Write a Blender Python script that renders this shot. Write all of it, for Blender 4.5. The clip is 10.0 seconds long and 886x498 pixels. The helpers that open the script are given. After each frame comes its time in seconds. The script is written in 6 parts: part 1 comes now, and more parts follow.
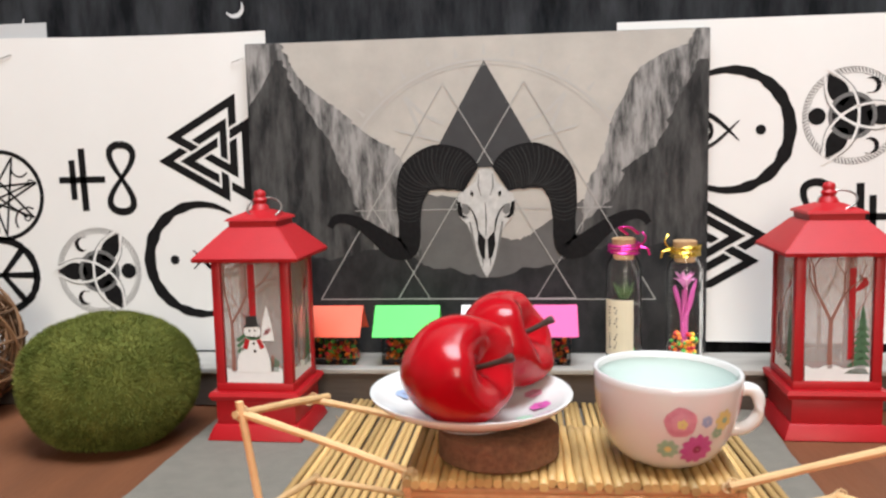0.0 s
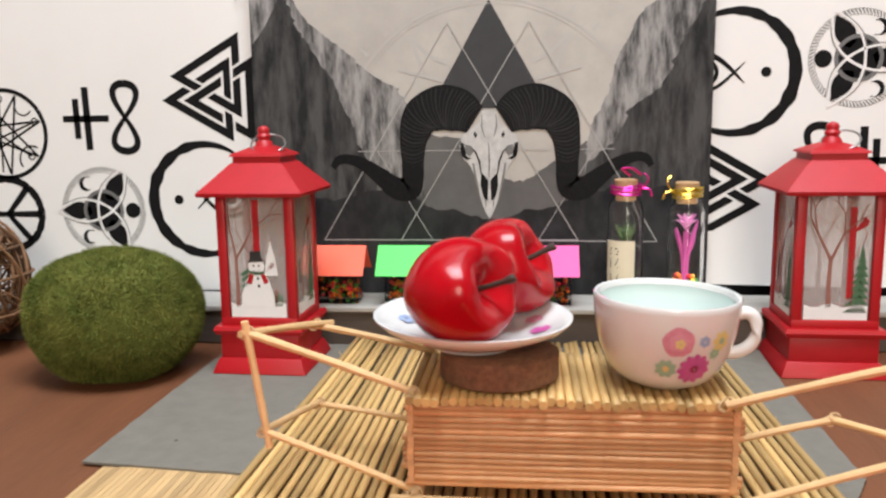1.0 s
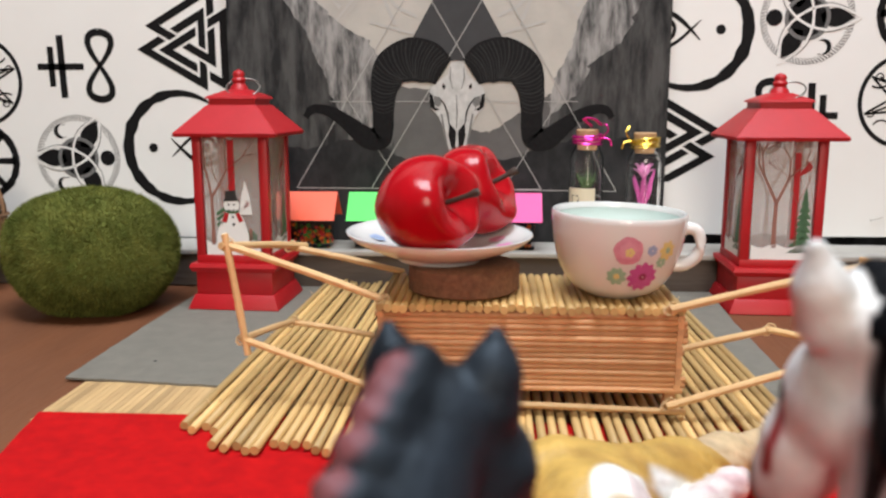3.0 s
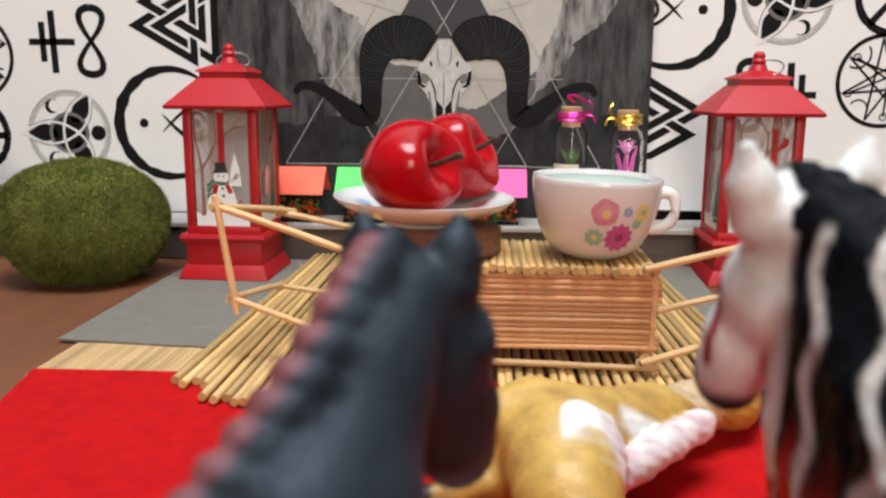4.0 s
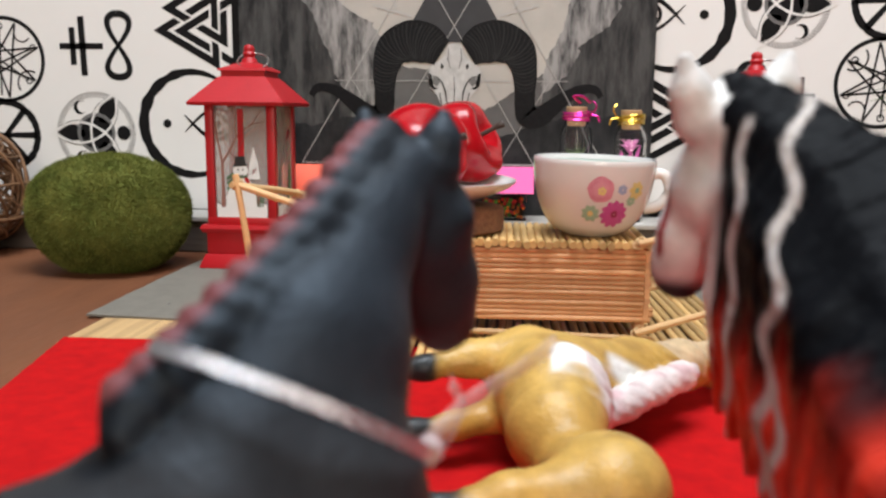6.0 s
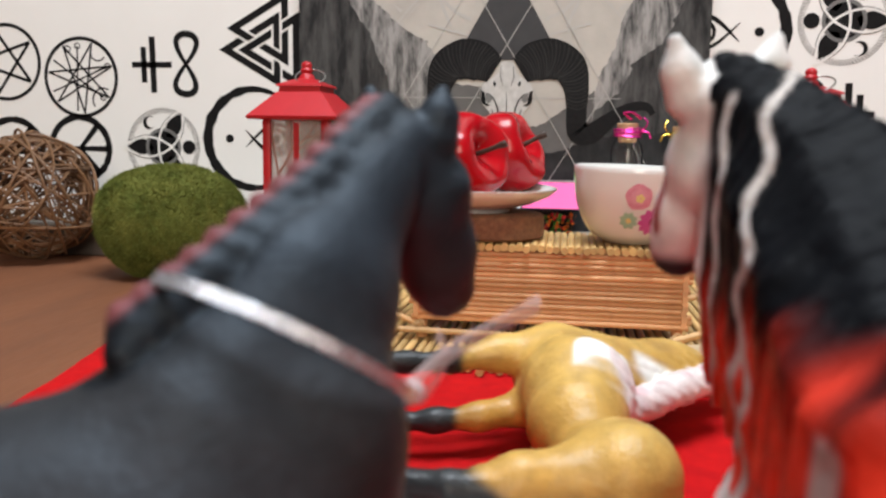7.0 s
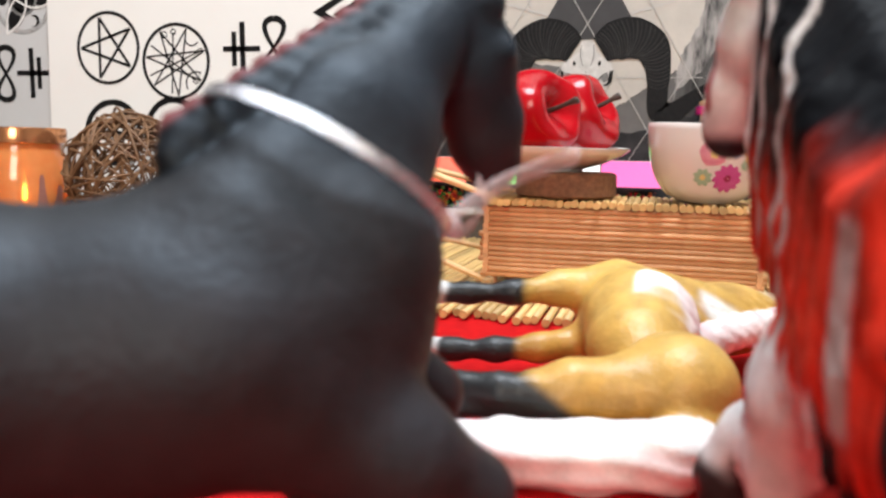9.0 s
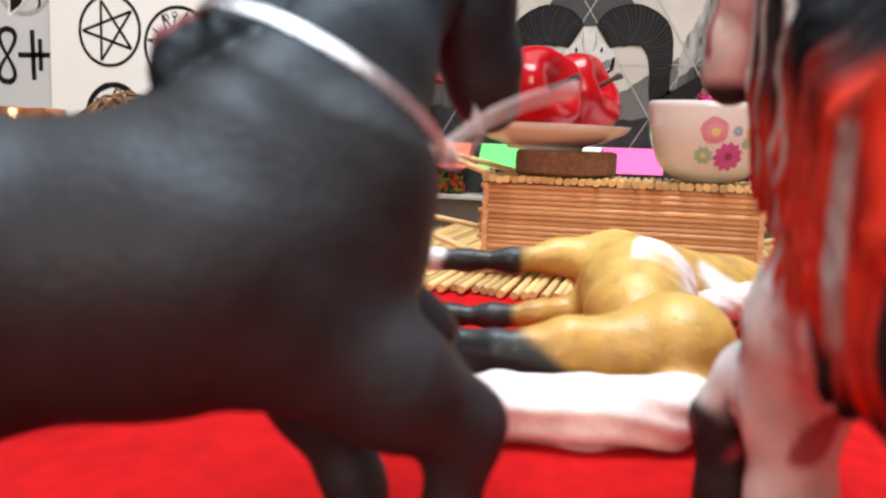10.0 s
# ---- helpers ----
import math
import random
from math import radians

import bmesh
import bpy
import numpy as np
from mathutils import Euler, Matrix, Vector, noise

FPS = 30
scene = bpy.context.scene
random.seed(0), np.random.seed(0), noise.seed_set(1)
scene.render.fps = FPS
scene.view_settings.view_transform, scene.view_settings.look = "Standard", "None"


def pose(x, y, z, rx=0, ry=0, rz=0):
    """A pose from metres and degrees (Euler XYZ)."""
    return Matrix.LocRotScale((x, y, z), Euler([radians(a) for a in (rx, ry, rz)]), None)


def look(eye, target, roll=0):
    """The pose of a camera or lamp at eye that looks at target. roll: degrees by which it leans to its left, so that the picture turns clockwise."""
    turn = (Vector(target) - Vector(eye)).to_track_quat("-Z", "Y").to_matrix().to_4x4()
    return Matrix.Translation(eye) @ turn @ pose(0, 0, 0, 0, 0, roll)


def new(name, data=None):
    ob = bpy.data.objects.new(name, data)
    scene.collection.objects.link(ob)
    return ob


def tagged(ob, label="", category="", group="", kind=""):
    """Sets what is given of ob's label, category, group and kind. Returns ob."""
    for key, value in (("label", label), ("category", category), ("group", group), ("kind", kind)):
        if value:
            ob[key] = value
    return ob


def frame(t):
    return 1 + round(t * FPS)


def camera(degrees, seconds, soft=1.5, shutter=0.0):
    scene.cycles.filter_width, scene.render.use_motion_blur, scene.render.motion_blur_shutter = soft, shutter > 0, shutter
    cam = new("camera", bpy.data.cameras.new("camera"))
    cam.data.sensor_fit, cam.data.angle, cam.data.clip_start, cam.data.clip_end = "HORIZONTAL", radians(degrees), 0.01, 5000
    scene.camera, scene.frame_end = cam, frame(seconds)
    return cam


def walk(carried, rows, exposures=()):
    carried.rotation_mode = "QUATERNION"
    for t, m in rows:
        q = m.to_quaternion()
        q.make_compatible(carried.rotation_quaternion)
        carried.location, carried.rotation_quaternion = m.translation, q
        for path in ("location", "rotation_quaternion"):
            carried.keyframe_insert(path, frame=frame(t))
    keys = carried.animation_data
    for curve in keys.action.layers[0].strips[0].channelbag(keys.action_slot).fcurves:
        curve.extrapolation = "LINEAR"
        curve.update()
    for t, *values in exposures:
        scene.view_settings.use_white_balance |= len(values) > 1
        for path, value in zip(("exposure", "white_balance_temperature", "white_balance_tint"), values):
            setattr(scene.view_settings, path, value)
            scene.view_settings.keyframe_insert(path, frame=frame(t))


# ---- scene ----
cam = camera(56.88, 10.0, soft=2.4)
PATH = [
    (0.0, (0.04096, 0.02748, 0.16093), (-0.05679, 1.01610, 0.04653), -1.29),
    (0.5, (0.04212, 0.02711, 0.15483), (-0.05618, 1.01276, 0.01765), -1.26),
    (1.0, (0.04089, 0.02288, 0.14754), (-0.05985, 1.00472, -0.01320), -0.83),
    (1.5, (0.03671, 0.01763, 0.14390), (-0.06758, 0.99782, -0.02448), -0.29),
    (2.0, (0.04022, 0.01242, 0.13828), (-0.05792, 0.99348, -0.02869), 0.06),
    (2.5, (0.04273, 0.00453, 0.13215), (-0.03869, 0.98715, -0.03467), 0.19),
    (3.0, (0.04285, -0.00229, 0.12543), (-0.01891, 0.97962, -0.05355), -0.00),
    (4.5, (0.04790, -0.02026, 0.11236), (-0.00029, 0.96038, -0.07745), 0.48),
    (5.0, (0.04850, -0.02568, 0.10864), (-0.00109, 0.95622, -0.07419), 0.57),
    (6.5, (0.05646, -0.04260, 0.09709), (-0.04301, 0.94125, -0.05177), 0.59),
    (7.0, (0.06290, -0.04544, 0.09304), (-0.08400, 0.93482, -0.03930), 0.86),
    (7.5, (0.06622, -0.04684, 0.08606), (-0.12295, 0.92702, -0.03970), 0.88),
    (8.0, (0.06730, -0.04862, 0.08021), (-0.14640, 0.92046, -0.04316), 1.03),
    (8.5, (0.06806, -0.04952, 0.07510), (-0.16746, 0.91470, -0.04655), 1.20),
    (9.0, (0.07061, -0.04976, 0.07045), (-0.17767, 0.91121, -0.05158), 1.20),
    (9.5, (0.07191, -0.04869, 0.06497), (-0.17590, 0.91223, -0.05841), 1.61),
    (10.0, (0.07156, -0.04960, 0.06107), (-0.17689, 0.91101, -0.06343), 1.94),
]
walk(cam, [(t, look(eye, target, roll)) for t, eye, target, roll in PATH],
     exposures=[(0.0, -0.03), (1.5, -0.10), (3.0, -0.20), (5.0, -0.22), (6.5, -0.21), (8.0, 0.10), (10.0, 0.20)])
cam.data.dof.use_dof = True
cam.data.dof.focus_distance = 0.45
cam.data.dof.aperture_fstop = 23.0

# ---- light ----
world = bpy.data.worlds.new("world")
scene.world = world
world.use_nodes = True
world.node_tree.nodes["Background"].inputs[0].default_value = (0.9, 0.95, 1.0, 1)
world.node_tree.nodes["Background"].inputs[1].default_value = 0.22


def area_lamp(name, eye, target, sx, sy, power, colour):
    data = bpy.data.lights.new(name, "AREA")
    data.shape, data.size, data.size_y, data.energy, data.color = "RECTANGLE", sx, sy, power, colour
    ob = new(name, data)
    ob.matrix_world = look(eye, target)
    return ob


area_lamp("ceiling_lamp_light", (0.10, 0.12, 1.25), (0.05, 0.28, 0.0), 0.7, 0.5, 27.5, (0.85, 0.925, 1.0))
area_lamp("window_light", (0.25, -1.75, 0.85), (0.0, 0.55, 0.10), 0.7, 1.1, 27.0, (1.0, 0.885, 0.75))

# ---- materials ----


def mat(name, colour, rough=0.6, metal=0.0, second=None, scale=60.0, amount=0.6, bump=0.0, bump_scale=400.0,
        stretch=(1, 1, 1), coat=0.0, random_value=0.0, island=False, spec=0.5, emit=None, alpha=1.0, trans=0.0, sheen=0.0, detail=5.0, ior=1.45, edge=(0.35, 0.68)):
    m = bpy.data.materials.new(name)
    m.use_nodes = True
    nt = m.node_tree
    nd, ln = nt.nodes, nt.links
    b = nd["Principled BSDF"]
    b.inputs["Roughness"].default_value = rough
    b.inputs["Metallic"].default_value = metal
    b.inputs["Coat Weight"].default_value = coat
    b.inputs["Coat Roughness"].default_value = 0.06
    b.inputs["Specular IOR Level"].default_value = spec
    b.inputs["Transmission Weight"].default_value = trans
    b.inputs["Sheen Weight"].default_value = sheen
    b.inputs["IOR"].default_value = ior
    b.inputs["Alpha"].default_value = alpha
    tc = nd.new("ShaderNodeTexCoord")
    mp = nd.new("ShaderNodeMapping")
    mp.inputs["Scale"].default_value = stretch
    ln.new(tc.outputs["Object"], mp.inputs["Vector"])
    col = None
    base = nd.new("ShaderNodeRGB")
    base.outputs[0].default_value = (*colour, 1)
    col = base.outputs[0]
    if second is not None:
        n1 = nd.new("ShaderNodeTexNoise")
        n1.inputs["Scale"].default_value = scale
        n1.inputs["Detail"].default_value = detail
        n1.inputs["Roughness"].default_value = 0.65
        ln.new(mp.outputs[0], n1.inputs["Vector"])
        rp = nd.new("ShaderNodeMapRange")
        rp.inputs[1].default_value, rp.inputs[2].default_value = edge
        rp.inputs[4].default_value = amount
        ln.new(n1.outputs[0], rp.inputs[0])
        mx = nd.new("ShaderNodeMix")
        mx.data_type = "RGBA"
        mx.inputs[7].default_value = (*second, 1)
        ln.new(rp.outputs[0], mx.inputs[0])
        ln.new(col, mx.inputs[6])
        col = mx.outputs[2]
    if random_value:
        hs = nd.new("ShaderNodeHueSaturation")
        rm = nd.new("ShaderNodeMapRange")
        rm.inputs[3].default_value, rm.inputs[4].default_value = 1 - random_value, 1 + random_value
        if island:
            src = nd.new("ShaderNodeNewGeometry").outputs["Random Per Island"]
        else:
            src = nd.new("ShaderNodeObjectInfo").outputs["Random"]
        ln.new(src, rm.inputs[0])
        ln.new(rm.outputs[0], hs.inputs["Value"])
        ln.new(col, hs.inputs["Color"])
        col = hs.outputs[0]
    ln.new(col, b.inputs["Base Color"])
    if bump:
        n2 = nd.new("ShaderNodeTexNoise")
        n2.inputs["Scale"].default_value = bump_scale
        n2.inputs["Detail"].default_value = 4
        ln.new(mp.outputs[0], n2.inputs["Vector"])
        bp = nd.new("ShaderNodeBump")
        bp.inputs["Strength"].default_value = bump
        bp.inputs["Distance"].default_value = 0.001
        ln.new(n2.outputs[0], bp.inputs["Height"])
        ln.new(bp.outputs[0], b.inputs["Normal"])
        if not trans:
            rr = nd.new("ShaderNodeMapRange")
            rr.inputs[3].default_value, rr.inputs[4].default_value = max(rough - 0.08, 0.02), min(rough + 0.08, 1)
            ln.new(n2.outputs[0], rr.inputs[0])
            ln.new(rr.outputs[0], b.inputs["Roughness"])
    if emit:
        b.inputs["Emission Color"].default_value = (*emit[:3], 1)
        b.inputs["Emission Strength"].default_value = emit[3]
    return m


def painted(name, rough=0.45, bump=0.25, bump_scale=700.0, coat=0.0, spec=0.35):
    """Hand paint that lies on a figurine, partly with light put in: colour from its paint attribute, with fine grain.
    """
    m = mat(name, (0.5, 0.5, 0.5), rough, bump=bump, bump_scale=bump_scale, coat=coat, spec=spec)
    nt = m.node_tree
    a = nt.nodes.new("ShaderNodeAttribute")
    a.attribute_name = "paint"
    n = nt.nodes.new("ShaderNodeTexNoise")
    n.inputs["Scale"].default_value = 180
    n.inputs["Detail"].default_value = 6
    r = nt.nodes.new("ShaderNodeMapRange")
    r.inputs[1].default_value, r.inputs[2].default_value, r.inputs[3].default_value, r.inputs[4].default_value = 0.3, 0.7, 0.8, 1.15
    h = nt.nodes.new("ShaderNodeHueSaturation")
    tc = nt.nodes.new("ShaderNodeTexCoord")
    nt.links.new(tc.outputs["Object"], n.inputs["Vector"])
    nt.links.new(n.outputs[0], r.inputs[0])
    nt.links.new(r.outputs[0], h.inputs["Value"])
    nt.links.new(a.outputs["Color"], h.inputs["Color"])
    nt.links.new(h.outputs[0], nt.nodes["Principled BSDF"].inputs["Base Color"])
    return m


M = {}
M["table"] = mat("terracotta_table", (0.185, 0.069, 0.031), 0.6, second=(0.120, 0.047, 0.024), scale=40, stretch=(1, 0.12, 1), bump=0.35, bump_scale=500, spec=0.3, detail=9)
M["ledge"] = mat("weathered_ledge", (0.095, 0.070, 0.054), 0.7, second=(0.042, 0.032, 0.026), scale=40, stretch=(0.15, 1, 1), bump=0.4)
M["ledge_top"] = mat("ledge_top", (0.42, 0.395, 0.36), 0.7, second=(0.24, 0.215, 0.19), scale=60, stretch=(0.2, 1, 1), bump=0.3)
M["fabric"] = mat("black_fabric", (0.016, 0.017, 0.020), 0.85, second=(0.11, 0.115, 0.125), scale=26, amount=0.8, stretch=(1.6, 1, 0.35), bump=0.4, bump_scale=1500, spec=0.12)
M["moon"] = mat("print_white", (0.62, 0.62, 0.62), 0.8, second=(0.5, 0.5, 0.5))
M["paper"] = mat("white_paper", (0.79, 0.775, 0.75), 0.8, spec=0.2, second=(0.75, 0.735, 0.71), scale=14, bump=0.12, bump_scale=30)
# White paper in shadow: the shade is put into a greyer colour.
M["paper_shaded"] = mat("shaded_grey_paper", (0.52, 0.525, 0.53), 0.75, second=(0.48, 0.48, 0.48), scale=14, bump=0.1, bump_scale=40)
M["ink"] = mat("black_ink", (0.007, 0.0065, 0.007), 0.65, second=(0.014, 0.014, 0.014), scale=200, spec=0.12)
M["ink_grey"] = mat("grey_ink", (0.20, 0.195, 0.19), 0.65, second=(0.09, 0.09, 0.09), scale=900, amount=0.8, spec=0.12)
M["steel"] = mat("steel", (0.50, 0.47, 0.43), 0.32, 1.0, second=(0.6, 0.6, 0.6), scale=200)
M["red"] = mat("red_plastic", (0.44, 0.008, 0.014), 0.45, second=(0.37, 0.007, 0.011), scale=90, bump=0.12, bump_scale=900)
M["felt_red"] = mat("red_felt", (0.60, 0.009, 0.010), 0.95, spec=0.1, second=(0.42, 0.006, 0.009), scale=160, amount=0.8, bump=0.9, bump_scale=1800)
M["felt_grey"] = mat("grey_felt", (0.205, 0.186, 0.155), 0.95, second=(0.160, 0.145, 0.122), scale=120, bump=0.6, bump_scale=1800)
M["bamboo"] = mat("bamboo", (0.62, 0.405, 0.165), 0.5, second=(0.44, 0.25, 0.085), scale=90, stretch=(1, 0.15, 1), bump=0.3, bump_scale=300, random_value=0.32)
M["stick"] = mat("pale_stick", (0.72, 0.47, 0.23), 0.55, second=(0.60, 0.36, 0.16), scale=120, bump=0.3, bump_scale=400, random_value=0.16)
M["redstick"] = mat("reddish_stick", (0.68, 0.370, 0.180), 0.6, second=(0.52, 0.25, 0.11), scale=130, stretch=(0.15, 1, 1), bump=0.35, bump_scale=500, random_value=0.16)
M["string"] = mat("tan_string", (0.70, 0.50, 0.28), 0.85, second=(0.5, 0.33, 0.17), scale=600, bump=0.5, bump_scale=2500)
M["raffia"] = mat("raffia", (0.55, 0.36, 0.17), 0.7, second=(0.38, 0.23, 0.10), scale=90, stretch=(1, 0.2, 1), bump=0.4, random_value=0.2)
M["china"] = mat("white_china", (0.70, 0.685, 0.665), 0.14, second=(0.67, 0.655, 0.635), scale=30, coat=0.4)
M["china_in"] = mat("pale_mint_glaze", (0.66, 0.75, 0.72), 0.12, second=(0.70, 0.78, 0.75), scale=30, coat=0.4)
M["apple"] = mat("red_lacquer", (0.46, 0.004, 0.010), 0.20, second=(0.27, 0.002, 0.006), scale=35, amount=0.7, stretch=(1, 1, 0.25), coat=0.0, spec=0.4)
M["stem"] = mat("dark_stem", (0.05, 0.03, 0.022), 0.5, second=(0.03, 0.02, 0.015), scale=300, bump=0.4)
M["cork"] = mat("brown_cork", (0.24, 0.115, 0.062), 0.8, second=(0.11, 0.05, 0.03), scale=350, amount=0.8, bump=0.8, bump_scale=700)
M["cork_pale"] = mat("pale_cork", (0.52, 0.33, 0.17), 0.8, second=(0.36, 0.2, 0.1), scale=500, amount=0.7, bump=0.6, bump_scale=900)
M["glass"] = mat("clear_glass", (0.97, 0.985, 0.98), 0.02, trans=1.0, ior=1.3)
M["pane"] = mat("frosted_pane", (0.70, 0.65, 0.63), 0.2, second=(0.58, 0.50, 0.48), scale=60, alpha=0.30)
M["bark_print"] = mat("brown_print", (0.30, 0.13, 0.10), 0.6, second=(0.22, 0.09, 0.07), scale=300)
M["snow_print"] = mat("snow_print", (0.80, 0.79, 0.78), 0.6, second=(0.74, 0.73, 0.73), scale=120)
M["pine_print"] = mat("pine_print", (0.05, 0.12, 0.06), 0.6, second=(0.10, 0.2, 0.10), scale=400)
M["black_print"] = mat("black_print", (0.02, 0.018, 0.018), 0.6, second=(0.03, 0.03, 0.03), scale=300)
M["moss"] = mat("moss", (0.190, 0.200, 0.050), 0.95, second=(0.075, 0.100, 0.020), scale=60, amount=0.9, spec=0.1, random_value=0.5, island=True)
M["twig"] = mat("twig", (0.20, 0.10, 0.045), 0.6, second=(0.10, 0.048, 0.024), scale=150, bump=0.4, random_value=0.35)
M["copper"] = mat("copper_lustre", (0.95, 0.42, 0.14), 0.14, 0.0, second=(0.80, 0.26, 0.07), scale=40, trans=0.55, coat=0.6)
M["rim_copper"] = mat("copper_rim", (0.80, 0.36, 0.17), 0.18, 0.85, second=(0.65, 0.26, 0.10), scale=60)
M["wax"] = mat("cream_wax", (0.80, 0.62, 0.40), 0.6, second=(0.75, 0.55, 0.32), scale=50)
M["flame"] = mat("candle_glow", (1.0, 0.6, 0.25), 0.6, emit=(1.0, 0.50, 0.16, 40.0))
M["orange"] = mat("neon_orange", (0.95, 0.13, 0.06), 0.5, second=(0.9, 0.11, 0.05), scale=60)
M["green"] = mat("neon_green", (0.10, 0.80, 0.12), 0.5, second=(0.09, 0.74, 0.11), scale=60)
M["pink"] = mat("neon_pink", (0.88, 0.055, 0.30), 0.5, second=(0.82, 0.05, 0.27), scale=60)
M["whiteplastic"] = mat("white_plastic", (0.78, 0.77, 0.75), 0.4, second=(0.74, 0.73, 0.71), scale=60)
M["clearbox"] = mat("clear_plastic", (0.9, 0.9, 0.9), 0.05, trans=1.0, ior=1.15)
M["bead_o"] = mat("orange_bead", (0.75, 0.17, 0.02), 0.4, random_value=0.4, island=True)
M["bead_g"] = mat("green_bead", (0.06, 0.30, 0.05), 0.4, random_value=0.4, island=True)
M["bead_r"] = mat("red_bead", (0.50, 0.02, 0.03), 0.4, random_value=0.4, island=True)
M["bead_y"] = mat("yellow_bead", (0.80, 0.50, 0.04), 0.4, random_value=0.4, island=True)
M["foil_pink"] = mat("pink_foil", (0.85, 0.05, 0.38), 0.22, 0.7, second=(0.6, 0.02, 0.25), scale=300, bump=0.4)
M["foil_gold"] = mat("gold_foil", (0.85, 0.60, 0.10), 0.22, 0.8, second=(0.6, 0.4, 0.05), scale=300, bump=0.4)
M["petal"] = mat("pink_petal", (0.75, 0.25, 0.60), 0.6, second=(0.9, 0.6, 0.8), scale=200)
M["petal_mag"] = mat("magenta_petal", (0.50, 0.10, 0.30), 0.5, second=(0.45, 0.04, 0.27), scale=300)
M["petal_rose"] = mat("rose_petal", (0.55, 0.20, 0.28), 0.5, second=(0.72, 0.35, 0.42), scale=300)
M["petal_pale"] = mat("pale_rose_petal", (0.66, 0.30, 0.36), 0.5, second=(0.52, 0.24, 0.36), scale=500)
M["petal_dark"] = mat("dark_rose_petal", (0.30, 0.03, 0.10), 0.5, second=(0.22, 0.02, 0.07), scale=300)
M["petal_green"] = mat("sage_petal", (0.30, 0.45, 0.33), 0.5, second=(0.30, 0.52, 0.35), scale=300)
M["petal_blue"] = mat("blue_petal", (0.30, 0.37, 0.52), 0.5, second=(0.3, 0.4, 0.62), scale=300)
M["petal_yellow"] = mat("yellow_petal", (0.66, 0.55, 0.20), 0.5, second=(0.7, 0.6, 0.3), scale=300)
M["label"] = mat("cream_label", (0.74, 0.68, 0.52), 0.7, second=(0.70, 0.64, 0.48), scale=100)
M["plant"] = mat("leaf_green", (0.06, 0.11, 0.04), 0.6, second=(0.10, 0.16, 0.06), scale=100)
M["silver"] = mat("silver_ribbon", (0.72, 0.75, 0.82), 0.26, 0.85, second=(0.52, 0.55, 0.62), scale=500, bump=0.4, bump_scale=2500)
M["gauze"] = mat("pale_pink_gauze", (0.66, 0.50, 0.50), 0.5, second=(0.75, 0.64, 0.64), scale=400, alpha=0.38)
M["wall"] = mat("room_plaster", (0.50, 0.48, 0.455), 0.9, second=(0.46, 0.44, 0.415), scale=3)
M["carpet"] = mat("room_floor", (0.30, 0.24, 0.19), 0.8, second=(0.22, 0.17, 0.13), scale=8)
M["print_sky"] = mat("print_sky", (0.49, 0.46, 0.415), 0.6, second=(0.33, 0.31, 0.29), scale=22, bump=0.15, bump_scale=1200, spec=0.12)
M["print_fog"] = mat("print_fog", (0.135, 0.130, 0.127), 0.6, second=(0.070, 0.068, 0.066), scale=22, spec=0.12)
M["print_rock_l"] = mat("print_rock_light", (0.32, 0.31, 0.30), 0.6, second=(0.045, 0.045, 0.045), scale=90, amount=0.95, stretch=(1.3, 1, 0.3), detail=9, spec=0.12, edge=(0.41, 0.60))
M["print_rock_d"] = mat("print_rock_dark", (0.080, 0.079, 0.077), 0.6, second=(0.018, 0.018, 0.019), scale=60, amount=0.95, stretch=(1.3, 1, 0.3), detail=9, spec=0.12, edge=(0.41, 0.60))
M["print_low"] = mat("print_valley", (0.034, 0.034, 0.035), 0.6, second=(0.008, 0.008, 0.009), scale=50, stretch=(1, 1, 0.6), detail=8, spec=0.12, edge=(0.41, 0.60))
M["print_tri"] = mat("print_triangle", (0.0562, 0.0562, 0.0585), 0.6, second=(0.0450, 0.0450, 0.0465), scale=80, spec=0.12)
M["print_tri2"] = mat("print_triangle_grey", (0.15, 0.147, 0.144), 0.6, second=(0.22, 0.215, 0.21), scale=30, spec=0.12)
M["print_line"] = mat("print_line", (0.3750, 0.3675, 0.3525), 0.6, second=(0.3300, 0.3225, 0.3075), scale=100, spec=0.12)
M["print_faint"] = mat("print_faint", (0.4480, 0.4320, 0.4080), 0.6, second=(0.4000, 0.3840, 0.3680), scale=100, spec=0.12)
M["print_bone"] = mat("print_bone", (0.5610, 0.5525, 0.5355), 0.6, second=(0.3570, 0.3485, 0.3400), scale=140, amount=0.8, spec=0.12)
M["print_horn"] = mat("print_horn", (0.006, 0.006, 0.007), 0.5, second=(0.014, 0.014, 0.015), scale=300, spec=0.12)
M["print_ridge"] = mat("print_ridge", (0.030, 0.030, 0.031), 0.5, second=(0.02, 0.02, 0.02), scale=300, spec=0.12)
M["canvas_edge"] = mat("canvas_edge", (0.06, 0.06, 0.06), 0.7, second=(0.04, 0.04, 0.04), scale=60, spec=0.12)

# ---- builders ----


def part(name, bm, material, parent=None, label="", smooth=None, m=None):
    """Links a bmesh as one mesh object. smooth: angle in degrees under which edges are shaded round."""
    me = bpy.data.meshes.new(name)
    bmesh.ops.recalc_face_normals(bm, faces=bm.faces)
    if smooth is not None:
        lim = radians(smooth)
        for f in bm.faces:
            f.smooth = True
        for e in bm.edges:
            if len(e.link_faces) == 2 and e.calc_face_angle(0) > lim:
                e.smooth = False
    bm.to_mesh(me)
    bm.free()
    me.materials.append(material)
    ob = new(name, me)
    if m is not None:
        ob.matrix_basis = m
    if parent is not None:
        ob.parent = parent
    if label:
        ob["label"] = label
    return ob


def thing(name, m, label, category, group="", kind=""):
    ob = new(name)
    ob.empty_display_size = 0.01
    ob.matrix_basis = m
    return tagged(ob, label, category, group, kind)


